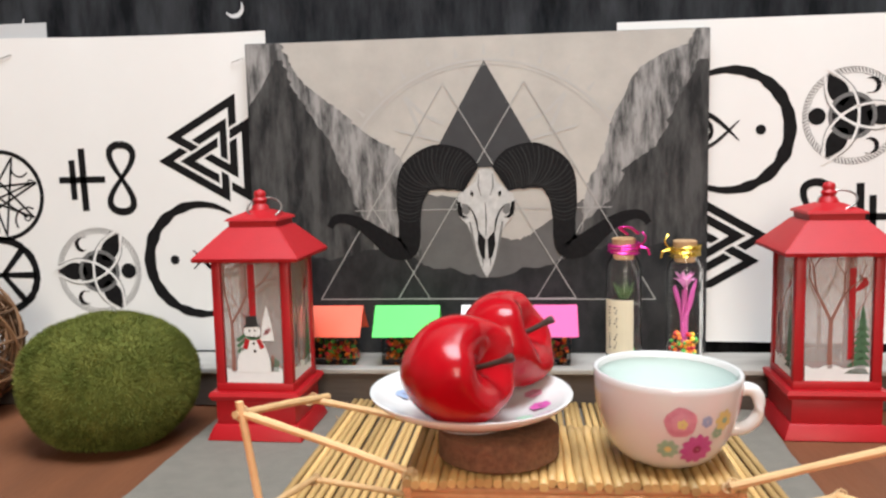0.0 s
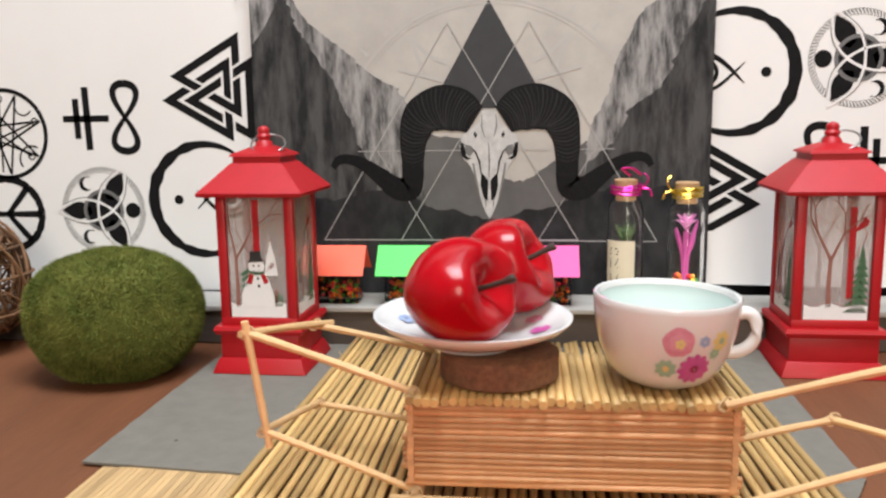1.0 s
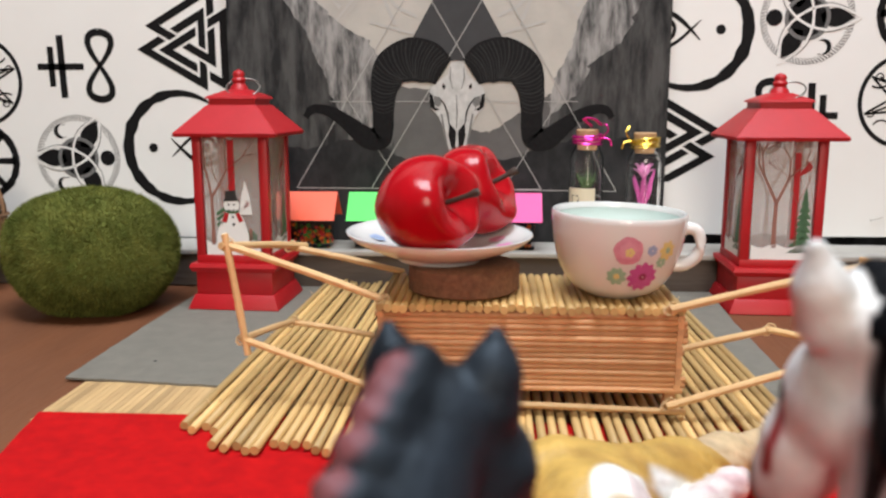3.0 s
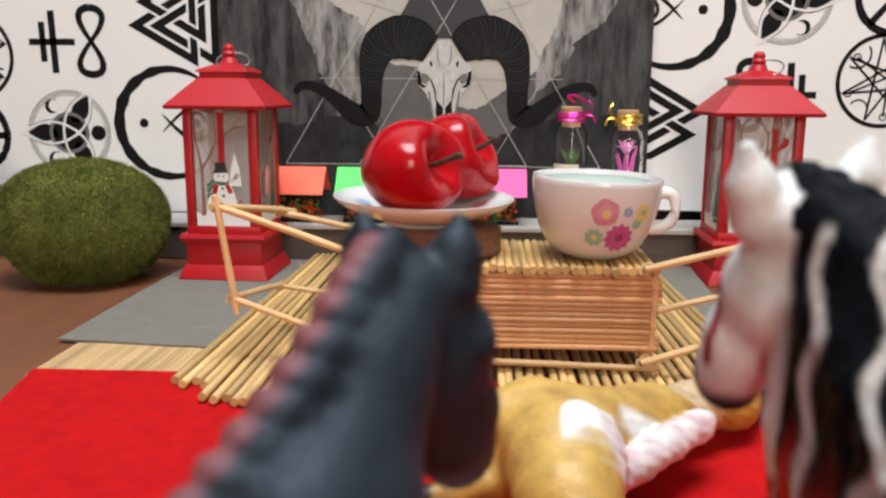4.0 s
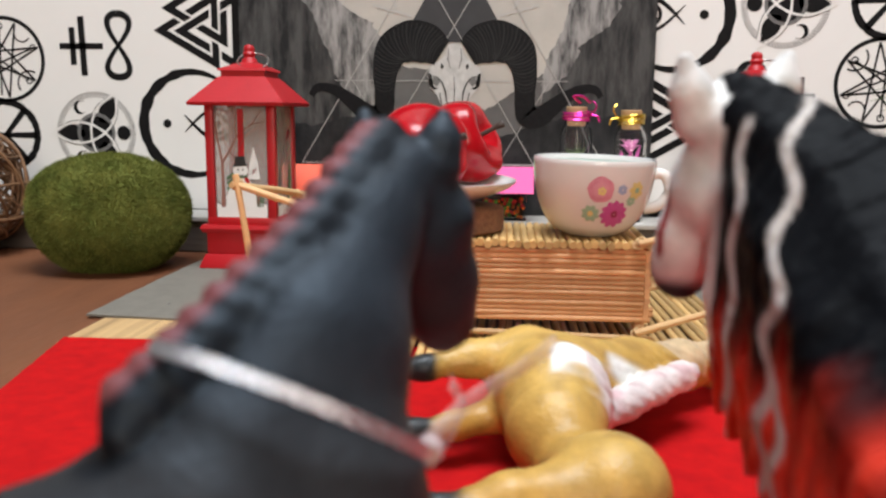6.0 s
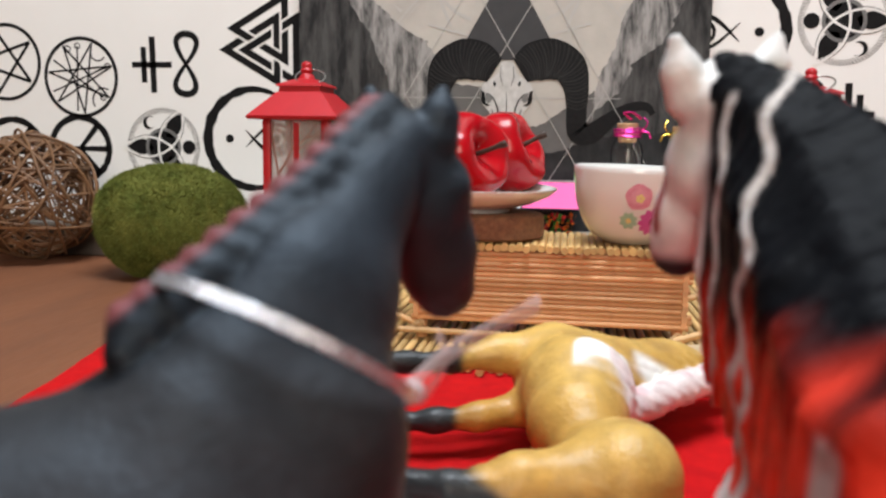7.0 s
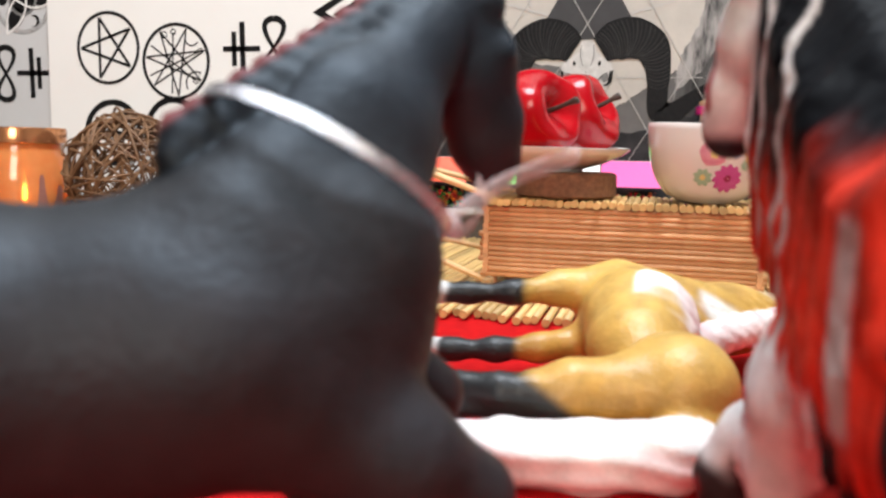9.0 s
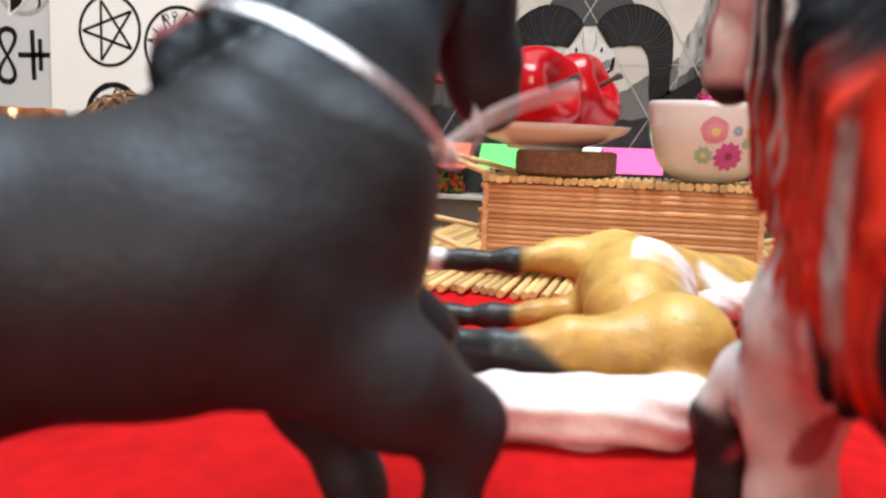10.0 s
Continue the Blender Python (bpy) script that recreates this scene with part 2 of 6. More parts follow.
def box(bm, x0, y0, z0, x1, y1, z1, bevel=0.0, segs=2):
    r = bmesh.ops.create_cube(bm, size=1)
    bmesh.ops.transform(bm, matrix=Matrix.Translation(((x0 + x1) / 2, (y0 + y1) / 2, (z0 + z1) / 2)) @ Matrix.Diagonal((x1 - x0, y1 - y0, z1 - z0, 1)), verts=r["verts"])
    if bevel:
        es = list({e for v in r["verts"] for e in v.link_edges})
        bmesh.ops.bevel(bm, geom=es, offset=bevel, segments=segs, affect="EDGES", profile=0.5)
    return bm


def boxed(*a, **k):
    return box(bmesh.new(), *a, **k)


def loft(bm, rings, close_ends=True, loop=True):
    """Skins a list of rings (lists of points of one length)."""
    vs = [[bm.verts.new(p) for p in r] for r in rings]
    n = len(vs[0])
    for a, b in zip(vs, vs[1:]):
        for i in range(n if loop else n - 1):
            bm.faces.new((a[i], a[(i + 1) % n], b[(i + 1) % n], b[i]))
    if close_ends:
        if len(rings[0]) > 2:
            bm.faces.new(vs[0][::-1])
            bm.faces.new(vs[-1])
    return vs


def lathe(bm, profile, n=48, closed=False):
    """Turns a profile of (radius, z) about z."""
    rings = [[(r * math.cos(2 * math.pi * i / n), r * math.sin(2 * math.pi * i / n), z) for i in range(n)] for r, z in profile]
    loft(bm, rings, close_ends=not closed)
    return bm


def tube(bm, pts, radius, n=8, squash=1.0):
    """A round bar along points; radius may be a list."""
    pts = [Vector(p) for p in pts]
    rad = radius if isinstance(radius, (list, tuple)) else [radius] * len(pts)
    rings = []
    up = Vector((0.13, 0.21, 1)).normalized()
    for i, p in enumerate(pts):
        d = (pts[min(i + 1, len(pts) - 1)] - pts[max(i - 1, 0)]).normalized()
        a = d.cross(up)
        if a.length < 0.05:
            a = d.cross(Vector((1, 0, 0)))
        a.normalize()
        b = d.cross(a).normalized()
        rings.append([p + rad[i] * (math.cos(2 * math.pi * k / n) * a + squash * math.sin(2 * math.pi * k / n) * b) for k in range(n)])
    loft(bm, rings)
    return bm


def ring_tube(bm, centre, major, minor, n=40, k=8, m=None):
    m = m or Matrix.Identity(4)
    rings = []
    for i in range(n + 1):
        a = 2 * math.pi * i / n
        d = Vector((math.cos(a), math.sin(a), 0))
        rings.append([m @ (Vector(centre) + d * (major + minor * math.cos(2 * math.pi * j / k)) + Vector((0, 0, minor * math.sin(2 * math.pi * j / k)))) for j in range(k)])
    loft(bm, rings, close_ends=False)
    bmesh.ops.remove_doubles(bm, verts=bm.verts, dist=1e-6)
    return bm


def smooth_path(pts, n=8):
    """Catmull-Rom through points."""
    p = [Vector(q) for q in pts]
    p = [2 * p[0] - p[1]] + p + [2 * p[-1] - p[-2]]
    out = []
    for i in range(1, len(p) - 2):
        for k in range(n):
            t = k / n
            out.append(0.5 * (2 * p[i] + (p[i + 1] - p[i - 1]) * t + (2 * p[i - 1] - 5 * p[i] + 4 * p[i + 1] - p[i + 2]) * t * t + (3 * p[i] - p[i - 1] - 3 * p[i + 1] + p[i + 2]) * t ** 3))
    out.append(p[-2])
    return out


# flat print shapes, drawn in the plane x, z, facing -y


def poly(bm, pts, y=0.0):
    bm.faces.new([bm.verts.new((p[0], y, p[1])) for p in pts])
    return bm


def stroke(bm, pts, w, y=0.0):
    """A flat line of width w (or a list of widths) along 2D points."""
    pts = [Vector((p[0], p[1])) for p in pts]
    ws = w if isinstance(w, (list, tuple)) else [w] * len(pts)
    l, r = [], []
    for i, p in enumerate(pts):
        d = (pts[min(i + 1, len(pts) - 1)] - pts[max(i - 1, 0)]).normalized()
        nrm = Vector((-d.y, d.x)) * ws[i] / 2
        l.append(bm.verts.new((p.x + nrm.x, y, p.y + nrm.y)))
        r.append(bm.verts.new((p.x - nrm.x, y, p.y - nrm.y)))
    for i in range(len(pts) - 1):
        bm.faces.new((l[i], l[i + 1], r[i + 1], r[i]))
    return bm


def arc(cx, cz, r, a0, a1, n=40):
    return [(cx + r * math.cos(radians(a0 + (a1 - a0) * i / n)), cz + r * math.sin(radians(a0 + (a1 - a0) * i / n))) for i in range(n + 1)]


def disc(bm, cx, cz, r, y=0.0, n=24):
    return poly(bm, arc(cx, cz, r, 0, 360 * (n - 1) / n, n - 1), y)


# ---- room and table ----


def plain_wall(name, label, a, b, material):
    return tagged(part(name, boxed(*a, *b), material), label, "wall", kind="structure")


plain_wall("wall_north", "plain plaster wall behind the display table", (-2.0, 0.60, -0.75), (2.0, 0.70, 2.0), M["wall"])
plain_wall("wall_south", "plain plaster wall of the room", (-2.0, -2.3, -0.75), (2.0, -2.2, 2.0), M["wall"])
plain_wall("wall_east", "plain plaster wall of the room", (2.0, -2.3, -0.75), (2.1, 0.70, 2.0), M["wall"])
plain_wall("wall_west", "plain plaster wall of the room", (-2.1, -2.3, -0.75), (-2.0, 0.70, 2.0), M["wall"])
tagged(part("ceiling", boxed(-2.1, -2.3, 2.0, 2.1, 0.7, 2.1), M["wall"]), "plain white room ceiling", "ceiling", kind="structure")
tagged(part("floor", boxed(-2.1, -2.3, -0.85, 2.1, 0.7, -0.75), M["carpet"]), "brown floor of the room", "floor", kind="structure")

table = thing("table", pose(0, 0, 0), "terracotta brown table carrying the whole display", "table")
part("tabletop", boxed(-0.9, -0.5, -0.03, 0.9, 0.575, 0.0, bevel=0.003), M["table"], table)
for sx in (-0.84, 0.84):
    for sy in (-0.44, 0.52):
        part("leg", boxed(sx - 0.03, sy - 0.03, -0.75, sx + 0.03, sy + 0.03, -0.0302), M["table"], table)

ledge = thing("wooden_ledge", pose(0, 0, 0), "grey weathered wooden ledge along the wall", "ledge")
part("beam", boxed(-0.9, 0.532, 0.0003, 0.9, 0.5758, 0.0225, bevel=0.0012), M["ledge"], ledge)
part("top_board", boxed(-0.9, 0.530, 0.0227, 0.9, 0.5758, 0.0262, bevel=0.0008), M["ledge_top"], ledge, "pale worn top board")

# black fabric with loose vertical folds
bm = bmesh.new()
nx = 160
rows_f = []
for z in (0.0, 0.12, 0.24, 0.4, 0.6):
    rows_f.append([(-0.9 + 1.8 * i / nx, 0.589 + 0.0025 * noise.noise((i * 0.35, z * 2, 0)), z) for i in range(nx + 1)])
loft(bm, rows_f, close_ends=False, loop=False)
r = bmesh.ops.solidify(bm, geom=bm.faces[:], thickness=0.001)
fabric = tagged(part("backdrop_cloth", bm, M["fabric"], smooth=60), "black hanging cloth with grey streaks and moon print", "cloth")
for cx, cz, ang in ((-0.153, 0.263, 200), (-0.300, 0.258, 140), (0.31, 0.268, 30), (-0.48, 0.275, 80)):
    bm = bmesh.new()
    a = arc(cx, cz, 0.0065, ang, ang + 200, 14)
    b = arc(cx + 0.0025 * math.cos(radians(ang + 100 + 180)), cz + 0.0025 * math.sin(radians(ang + 280)), 0.0060, ang + 192, ang + 8, 14)
    poly(bm, a + b[1:-1], 0.5835)
    part("moon_print", bm, M["moon"], fabric, "white crescent moon print")

# ---- printed symbol sheets ----
L = 0.0006


def sym_pentagram(bm, x, z, r):
    stroke(bm, arc(x, z, r, 0, 360), 0.0030)
    p = [(x + 0.9 * r * math.cos(radians(180 + 144 * k)), z + 0.9 * r * math.sin(radians(180 + 144 * k))) for k in range(6)]
    for a, b in zip(p, p[1:]):
        stroke(bm, [a, b], 0.0026)


def sym_sigil(bm, x, z, r):
    stroke(bm, arc(x, z, r, 0, 360), 0.0030)
    star = [(x + 0.93 * r * math.cos(radians(172 + 154.3 * k)), z + 0.93 * r * math.sin(radians(172 + 154.3 * k))) for k in range(8)]
    for a, b in zip(star, star[1:]):
        stroke(bm, [a, b], 0.0016)
    for k0, k1 in ((95, 262), (20, 205), (-40, 150)):
        a, b = [Vector((x + q * r * math.cos(radians(k)), z + q * r * math.sin(radians(k)))) for k, q in ((k0, 0.80), (k1, 0.88))]
        stroke(bm, [b, a], 0.0014)
        stroke(bm, arc(a.x, a.y, 0.0023, 0, 360, 14), 0.0010)
    stroke(bm, arc(x + 0.62 * r, z - 0.58 * r, 0.30 * r, 60, 215, 14), 0.0014)
    stroke(bm, arc(x - 0.35 * r, z + 0.72 * r, 0.0026, 0, 360, 14), 0.0010)
    stroke(bm, arc(x + 0.50 * r, z + 0.62 * r, 0.20 * r, 150, 330, 12), 0.0012)


def sym_cross(bm, x, z):
    stroke(bm, [(x - 0.028, z), (x + 0.006, z)], 0.0046)
    stroke(bm, [(x - 0.0175, z - 0.014), (x - 0.018, z + 0.014)], 0.0046)
    stroke(bm, [(x - 0.0095, z - 0.022), (x - 0.0105, z + 0.022)], 0.0050)
    pts = [(x + 0.0180 + 0.0086 * math.sin(2 * a) * (1 + 0.1 * math.sin(a)), z + 0.0235 * math.cos(a) + 0.0005) for a in [2 * math.pi * i / 48 for i in range(49)]]
    stroke(bm, pts, [0.0030 + 0.0022 * abs(math.cos(2 * math.pi * i / 48)) for i in range(49)])


def keep_side(pts, n, d):
    """The part of a convex outline where n . p > d."""
    out = []
    for a, b in zip(pts, pts[1:] + pts[:1]):
        da, db = a.dot(n) - d, b.dot(n) - d
        if da > 0:
            out.append(a)
        if da * db < 0:
            out.append(a.lerp(b, da / (da - db)))
    return out


def triangle_sides(c, r, w):
    """Three mitred bands of a hollow triangle that points left."""
    ring = [[c + Vector((math.cos(radians(180 + 120 * i)), math.sin(radians(180 + 120 * i)))) * q for i in range(4)] for q in (r, r - 2 * w)]
    return [[ring[0][i], ring[0][i + 1], ring[1][i + 1], ring[1][i]] for i in range(3)]


def interlaced_triangle(bm, k):
    """One of three hollow triangles, cut where another one passes over it."""
    w, gap = 0.0054, 0.0016
    mid = [Vector(p) for p in ((-0.1712, 0.1771), (-0.1622, 0.1604), (-0.1778, 0.1608))]
    upper = triangle_sides(mid[(k + 1) % 3], 0.0334, w)
    for side in triangle_sides(mid[k], 0.0334, w):
        pieces = [side]
        for q in upper:
            e = (q[1] - q[0]).normalized()
            n = Vector((-e.y, e.x))
            lo, hi = sorted((q[0].dot(n), q[2].dot(n)))
            a, b = min(q[0].dot(e), q[1].dot(e)), max(q[0].dot(e), q[1].dot(e))
            left = []
            for pts in pieces:
                inside = pts
                for nn, d in ((n, lo - gap), (-n, -hi - gap), (e, a), (-e, -b)):
                    cut = keep_side(inside, -nn, -d) if inside else []
                    if len(cut) > 2:
                        left.append(cut)
                    inside = keep_side(inside, nn, d) if inside else []
            pieces = left
        for pts in pieces:
            poly(bm, pts)


def sym_peace(bm, x, z, r):
    n = 60
    stroke(bm, arc(x, z, r, 0, 360, n), [0.0052 + 0.0018 * noise.noise((i * 0.7, 3, 0)) for i in range(n)] + [0.0052])
    for a in (0, 180, 130, 230):
        stroke(bm, [(x, z), (x + r * math.cos(radians(a + 180)), z + r * math.sin(radians(a + 180)))], [0.0036, 0.0050])


def sym_moon(bm, x, z, r):
    """Brushed broken circle with an eye and two dots."""
    n = 70
    ang = [55 + 250 * i / n for i in range(n + 1)]
    stroke(bm, [(x + r * math.cos(radians(a)), z + r * math.sin(radians(a))) for a in ang],
           [0.0012 + 0.0068 * math.sin(math.pi * i / n) ** 0.7 + 0.0024 * noise.noise((i * 0.30, 7, 0)) for i in range(n + 1)])
    disc(bm, x - 0.0205, z, 0.0033)
    e, ec = 0.0185, x + 0.0180
    lid = [(ec - e + 2 * e * i / 20, 0.0115 * math.sin(math.pi * i / 20)) for i in range(21)]
    stroke(bm, [(ec - e - 0.0065, z - 0.0065)] + [(px, z + pz) for px, pz in lid], [0.0006] + [0.0018 + 0.0008 * math.sin(math.pi * i / 20) for i in range(21)])
    stroke(bm, [(ec - e - 0.0065, z + 0.0068)] + [(px, z - pz) for px, pz in lid], [0.0006] + [0.0022 + 0.0014 * math.sin(math.pi * i / 20) for i in range(21)], -0.00002)
    stroke(bm, arc(ec, z, 0.0075, 0, 330, 26), 0.0026, -0.00004)
    disc(bm, ec, z, 0.0034)


def knot_parts(bmk, bmg, bmw, x, z, r):
    for q in (0.935, 0.825):
        stroke(bmg, arc(x, z, q * r, 0, 360, 60), 0.00035)
    for k in range(84):
        a = 2 * math.pi * k / 84
        stroke(bmg, [(x + 0.840 * r * math.cos(a), z + 0.840 * r * math.sin(a)), (x + 0.922 * r * math.cos(a + 0.06), z + 0.922 * r * math.sin(a + 0.06))], [0.0006, 0.0011])
    disc(bmk, x, z, 0.40 * r, -0.00005)
    stroke(bmg, arc(x, z, 0.42 * r, 0, 360, 40), 0.0026, -0.00010)
    for k in range(3):
        a = radians(60 + 120 * k)
        d, n = Vector((math.cos(a), math.sin(a))), Vector((-math.sin(a), math.cos(a)))
        c = Vector((x, z))
        out = [c + d * (r * (0.25 + 0.68 * i / 12)) + n * (0.19 * r * math.sin(math.pi * (0.1 + 0.9 * i / 12))) for i in range(13)]
        inn = [c + d * (r * (0.25 + 0.68 * i / 12)) - n * (0.19 * r * math.sin(math.pi * (0.1 + 0.9 * i / 12))) for i in range(13)]
        poly(bmk, out + inn[::-1][1:-1], -0.00005)
        for s in (1, -1):
            stroke(bmw, [c + d * (r * (-0.25 + 1.32 * i / 20)) + s * n * (0.24 * r * math.sin(math.pi * (i / 20))) for i in range(21)], 0.0015, -0.00020 - 0.000006 * (2 * k + s))
            stroke(bmg, [c + d * (r * (-0.25 + 1.32 * i / 20)) + s * n * (0.285 * r * math.sin(math.pi * (i / 20))) for i in range(21)], 0.0006, -0.00015)
    disc(bmk, x + 0.66 * r, z, 0.0055, -0.00005)
    for s in (1, -1):
        cx, cz = x - 0.36 * r, z + s * 0.58 * r
        a = arc(cx, cz, 0.0052, 60, 300, 16)
        b = arc(cx + 0.0024, cz + 0.0006, 0.0046, 290, 70, 16)
        poly(bmk, a + b, -0.00005)


def symbol_sheet(m, paper, x0, x1, z0, z1, label, curl):
    sheet = thing("symbol_sheet", m, label, "paper sheet", "symbol sheets on the wall")
    bm = bmesh.new()
    n = 48
    cols = []
    for i in range(n + 1):
        x = x0 + (x1 - x0) * i / n
        top = z1 + 0.0012 * math.sin(i * 0.12 + curl)
        bow = 0.0006 * math.sin(i * 0.21 + curl)
        cols.append([(x, 0.0008, z0), (x, 0.0008, z0 + 0.8 * (z1 - z0)), (x, 0.0008 - abs(bow) * 2, top), (x, 0.0012 - abs(bow) * 2, top), (x, 0.0012, z0 + 0.8 * (z1 - z0)), (x, 0.0012, z0)])
    loft(bm, cols)
    part("paper", bm, paper, sheet, smooth=30)
    lift = Matrix.Translation((0, 0.00068, 0))

    def sym(name, fn, *a):
        b = bmesh.new()
        fn(b, *a)
        part(name, b, M["ink"], sheet, m=lift)
    sym("pentagram", sym_pentagram, -0.3962, 0.1510, 0.0300)
    sym("sigil", sym_sigil, -0.3300, 0.1390, 0.0310)
    sym("double_cross", sym_cross, -0.2572, 0.1490)
    for k in range(3):
        sym("interlaced_triangle", interlaced_triangle, k)
    sym("peace_sign", sym_peace, -0.3330, 0.0815, 0.0255)
    sym("ringed_star", sym_peace, -0.3930, 0.0780, 0.0265)
    sym("eye_circle", sym_moon, -0.1832, 0.0915, 0.0388)
    b1, b2, b3 = bmesh.new(), bmesh.new(), bmesh.new()
    knot_parts(b1, b2, b3, -0.2602, 0.0840, 0.0330)
    knot = part("triple_knot", b1, M["ink"], sheet, m=lift)
    part("rope_ring", b2, M["ink_grey"], knot, "grey rope ring")
    part("white_loop", b3, M["paper"], knot, "white loop outlines")
    for sx, sz in ((x0 + 0.14, z1 - 0.012), (x1 - 0.02, z1 - 0.02)):
        bm = bmesh.new()
        tube(bm, [(sx - 0.004, 0.0006, sz - 0.001), (sx - 0.0036, -0.0012, sz - 0.001), (sx + 0.0036, -0.0012, sz + 0.0012), (sx + 0.004, 0.0006, sz + 0.0012)], 0.0003, 6)
        part("staple", bm, M["steel"], sheet)
    return sheet


symbol_sheet(pose(0, 0.5785, 0), M["paper"], -0.457, -0.131, 0.0264, 0.2475, "white paper sheet printed with black symbols, stapled to cloth", 0.0)
flip = Matrix.Translation((-0.009, 0.5785, 0.2700)) @ Matrix.Rotation(math.pi, 4, "Y")
right_sheet = symbol_sheet(flip @ Matrix.Translation((0, 0, 0.006)), M["paper"], -0.457, -0.112, 0.0205, 0.2315, "upside-down white paper sheet printed with black symbols, stapled to cloth", 5.0)
symbol_sheet(Matrix.Translation((-0.745, 0.5812, 0.2790)) @ Matrix.Rotation(math.pi, 4, "Y"), M["paper_shaded"], -0.457, -0.112, 0.0205, 0.2315, "printed symbol sheet tucked behind a white one, shade put into its grey", 9.0)

# ---- ram skull picture ----
PC = 0.0165
picture = thing("skull_picture", pose(0, 0.5722, 0), "black and white picture of a horned skull before mountains", "picture")
part("board", boxed(-0.1435, 0.0002, 0.0266, 0.1605, 0.0042, 0.2375, bevel=0.0004), M["canvas_edge"], picture)


def jag(pts, amp, seed, n=10, along=0):
    """Roughens a line; along: 0 shifts x, 1 shifts z."""
    out = []
    for i, (a, b) in enumerate(zip(pts, pts[1:])):
        for k in range(n):
            t = k / n
            d = amp * (0.45 * noise.noise((i * 3.1 + t * 4, seed, 0)) + 0.4 * noise.noise((i * 7.7 + t * 23, seed, 3)))
            out.append((a[0] + (b[0] - a[0]) * t + d * (along == 0), a[1] + (b[1] - a[1]) * t + d * (along == 1)))
    out.append(pts[-1])
    return out


def printed(name, bm, material, layer):
    bmesh.ops.triangulate(bm, faces=[f for f in bm.faces if len(f.verts) > 4])
    return part(name, bm, material, picture, m=Matrix.Translation((0, -0.00005 * layer, 0)))


def between(pa, pb):
    """Fills the strip between two lines of as many points."""
    bm = bmesh.new()
    loft(bm, [[(x, 0, z) for x, z in pa], [(x, 0, z) for x, z in pb]], close_ends=False, loop=False)
    return bm


X0, X1, Z0, Z1 = -0.1432, 0.1602, 0.0269, 0.2372


def to_floor(pts):
    return between(pts, [(x, Z0) for x, _ in pts])


def to_side(pts, x):
    return between(pts, [(x, z) for _, z in pts])


printed("sky", poly(bmesh.new(), [(X0, Z0), (X1, Z0), (X1, Z1), (X0, Z1)]), M["print_sky"], 1)
bm = bmesh.new()
for r, w in ((0.1015, 0.0014), (0.0985, 0.0005)):
    stroke(bm, arc(PC, 0.1205, r, 25, 155, 60), w, -0.00005 * (w < 0.001))
for k in range(4, 15):
    a = radians(10 * k)
    stroke(bm, [(PC + 0.1045 * math.cos(a), 0.1205 + 0.1045 * math.sin(a)), (PC + 0.112 * math.cos(a), 0.1205 + 0.112 * math.sin(a))], [0.003, 0.0004])
for s in (-1, 1):
    stroke(bm, [(PC + s * 0.0525, 0.199), (PC + s * 0.040, 0.187), (PC + s * 0.0274, 0.1814)], 0.0024, -0.00004)
    stroke(bm, [(PC + s * 0.0525, 0.199), (PC + s * 0.0427, 0.1758)], 0.0024, -0.00008)
    stroke(bm, [(PC + s * 0.060, 0.178), (PC + s * 0.030, 0.170)], 0.0018, -0.00012)
printed("sun_circle", bm, M["print_faint"], 3)
printed("fog", to_floor(jag([(X0, 0.10), (-0.05, 0.140), (-0.028, 0.136), (0.010, 0.130), (0.020, 0.108), (0.034, 0.103), (0.044, 0.106), (0.058, 0.116), (0.08, 0.13), (X1, 0.11)], 0.004, 5, along=1)), M["print_fog"], 2)
printed("dark_triangle", poly(bmesh.new(), [(PC, 0.2218), (PC + 0.0395, 0.152), (PC - 0.0395, 0.152)]), M["print_tri"], 4)
left = jag([(-0.1195, Z1), (-0.112, 0.222), (-0.104, 0.210), (-0.088, 0.198), (-0.074, 0.186), (-0.060, 0.174), (-0.045, 0.166), (-0.036, 0.152), (-0.028, 0.125), (-0.026, Z0)], 0.005, 1)
printed("left_cliff", to_side(left, X0), M["print_rock_l"], 6)
shade = jag([(-0.118, 0.226), (-0.112, 0.208), (-0.104, 0.195), (-0.088, 0.172), (-0.076, 0.140), (-0.060, 0.105), (-0.055, Z0)], 0.006, 2)
printed("left_shadow_face", between(shade, [(-0.123 - 0.0202 * min(1, i / 20), z) for i, (_, z) in enumerate(shade)]), M["print_rock_d"], 7)
rightc = jag([(0.152, Z1), (0.146, 0.228), (0.130, 0.222), (0.116, 0.214), (0.106, 0.196), (0.098, 0.180), (0.094, 0.160), (0.083, 0.140), (0.080, 0.120), (0.078, Z0)], 0.005, 3)
printed("right_cliff", to_side(rightc, X1), M["print_rock_l"], 6)
shade = jag([(0.154, 0.218), (0.140, 0.190), (0.128, 0.165), (0.108, 0.150), (0.100, 0.130), (0.080, 0.115), (0.076, Z0)], 0.006, 6)
printed("right_shadow_face", to_side(shade, X1), M["print_rock_d"], 7)
printed("valley", to_floor(jag([(X0, 0.098), (-0.09, 0.092), (-0.05, 0.100), (-0.02, 0.086), (0.02, 0.078), (0.06, 0.088), (0.10, 0.100), (X1, 0.100)], 0.006, 9, along=1)), M["print_low"], 8)
bm = bmesh.new()
for tri_pts in ([(-0.0108, 0.2078), (-0.0975, 0.0640), (0.0756, 0.0640)], [(0.0425, 0.2074), (-0.0440, 0.0640), (0.1275, 0.0630)]):
    for a, b in zip(tri_pts, tri_pts[1:] + tri_pts[:1]):
        stroke(bm, [a, b], 0.00065, -0.00002 * len(bm.faces))
stroke(bm, [(-0.072, 0.1245), (0.099, 0.1245)], 0.0005)
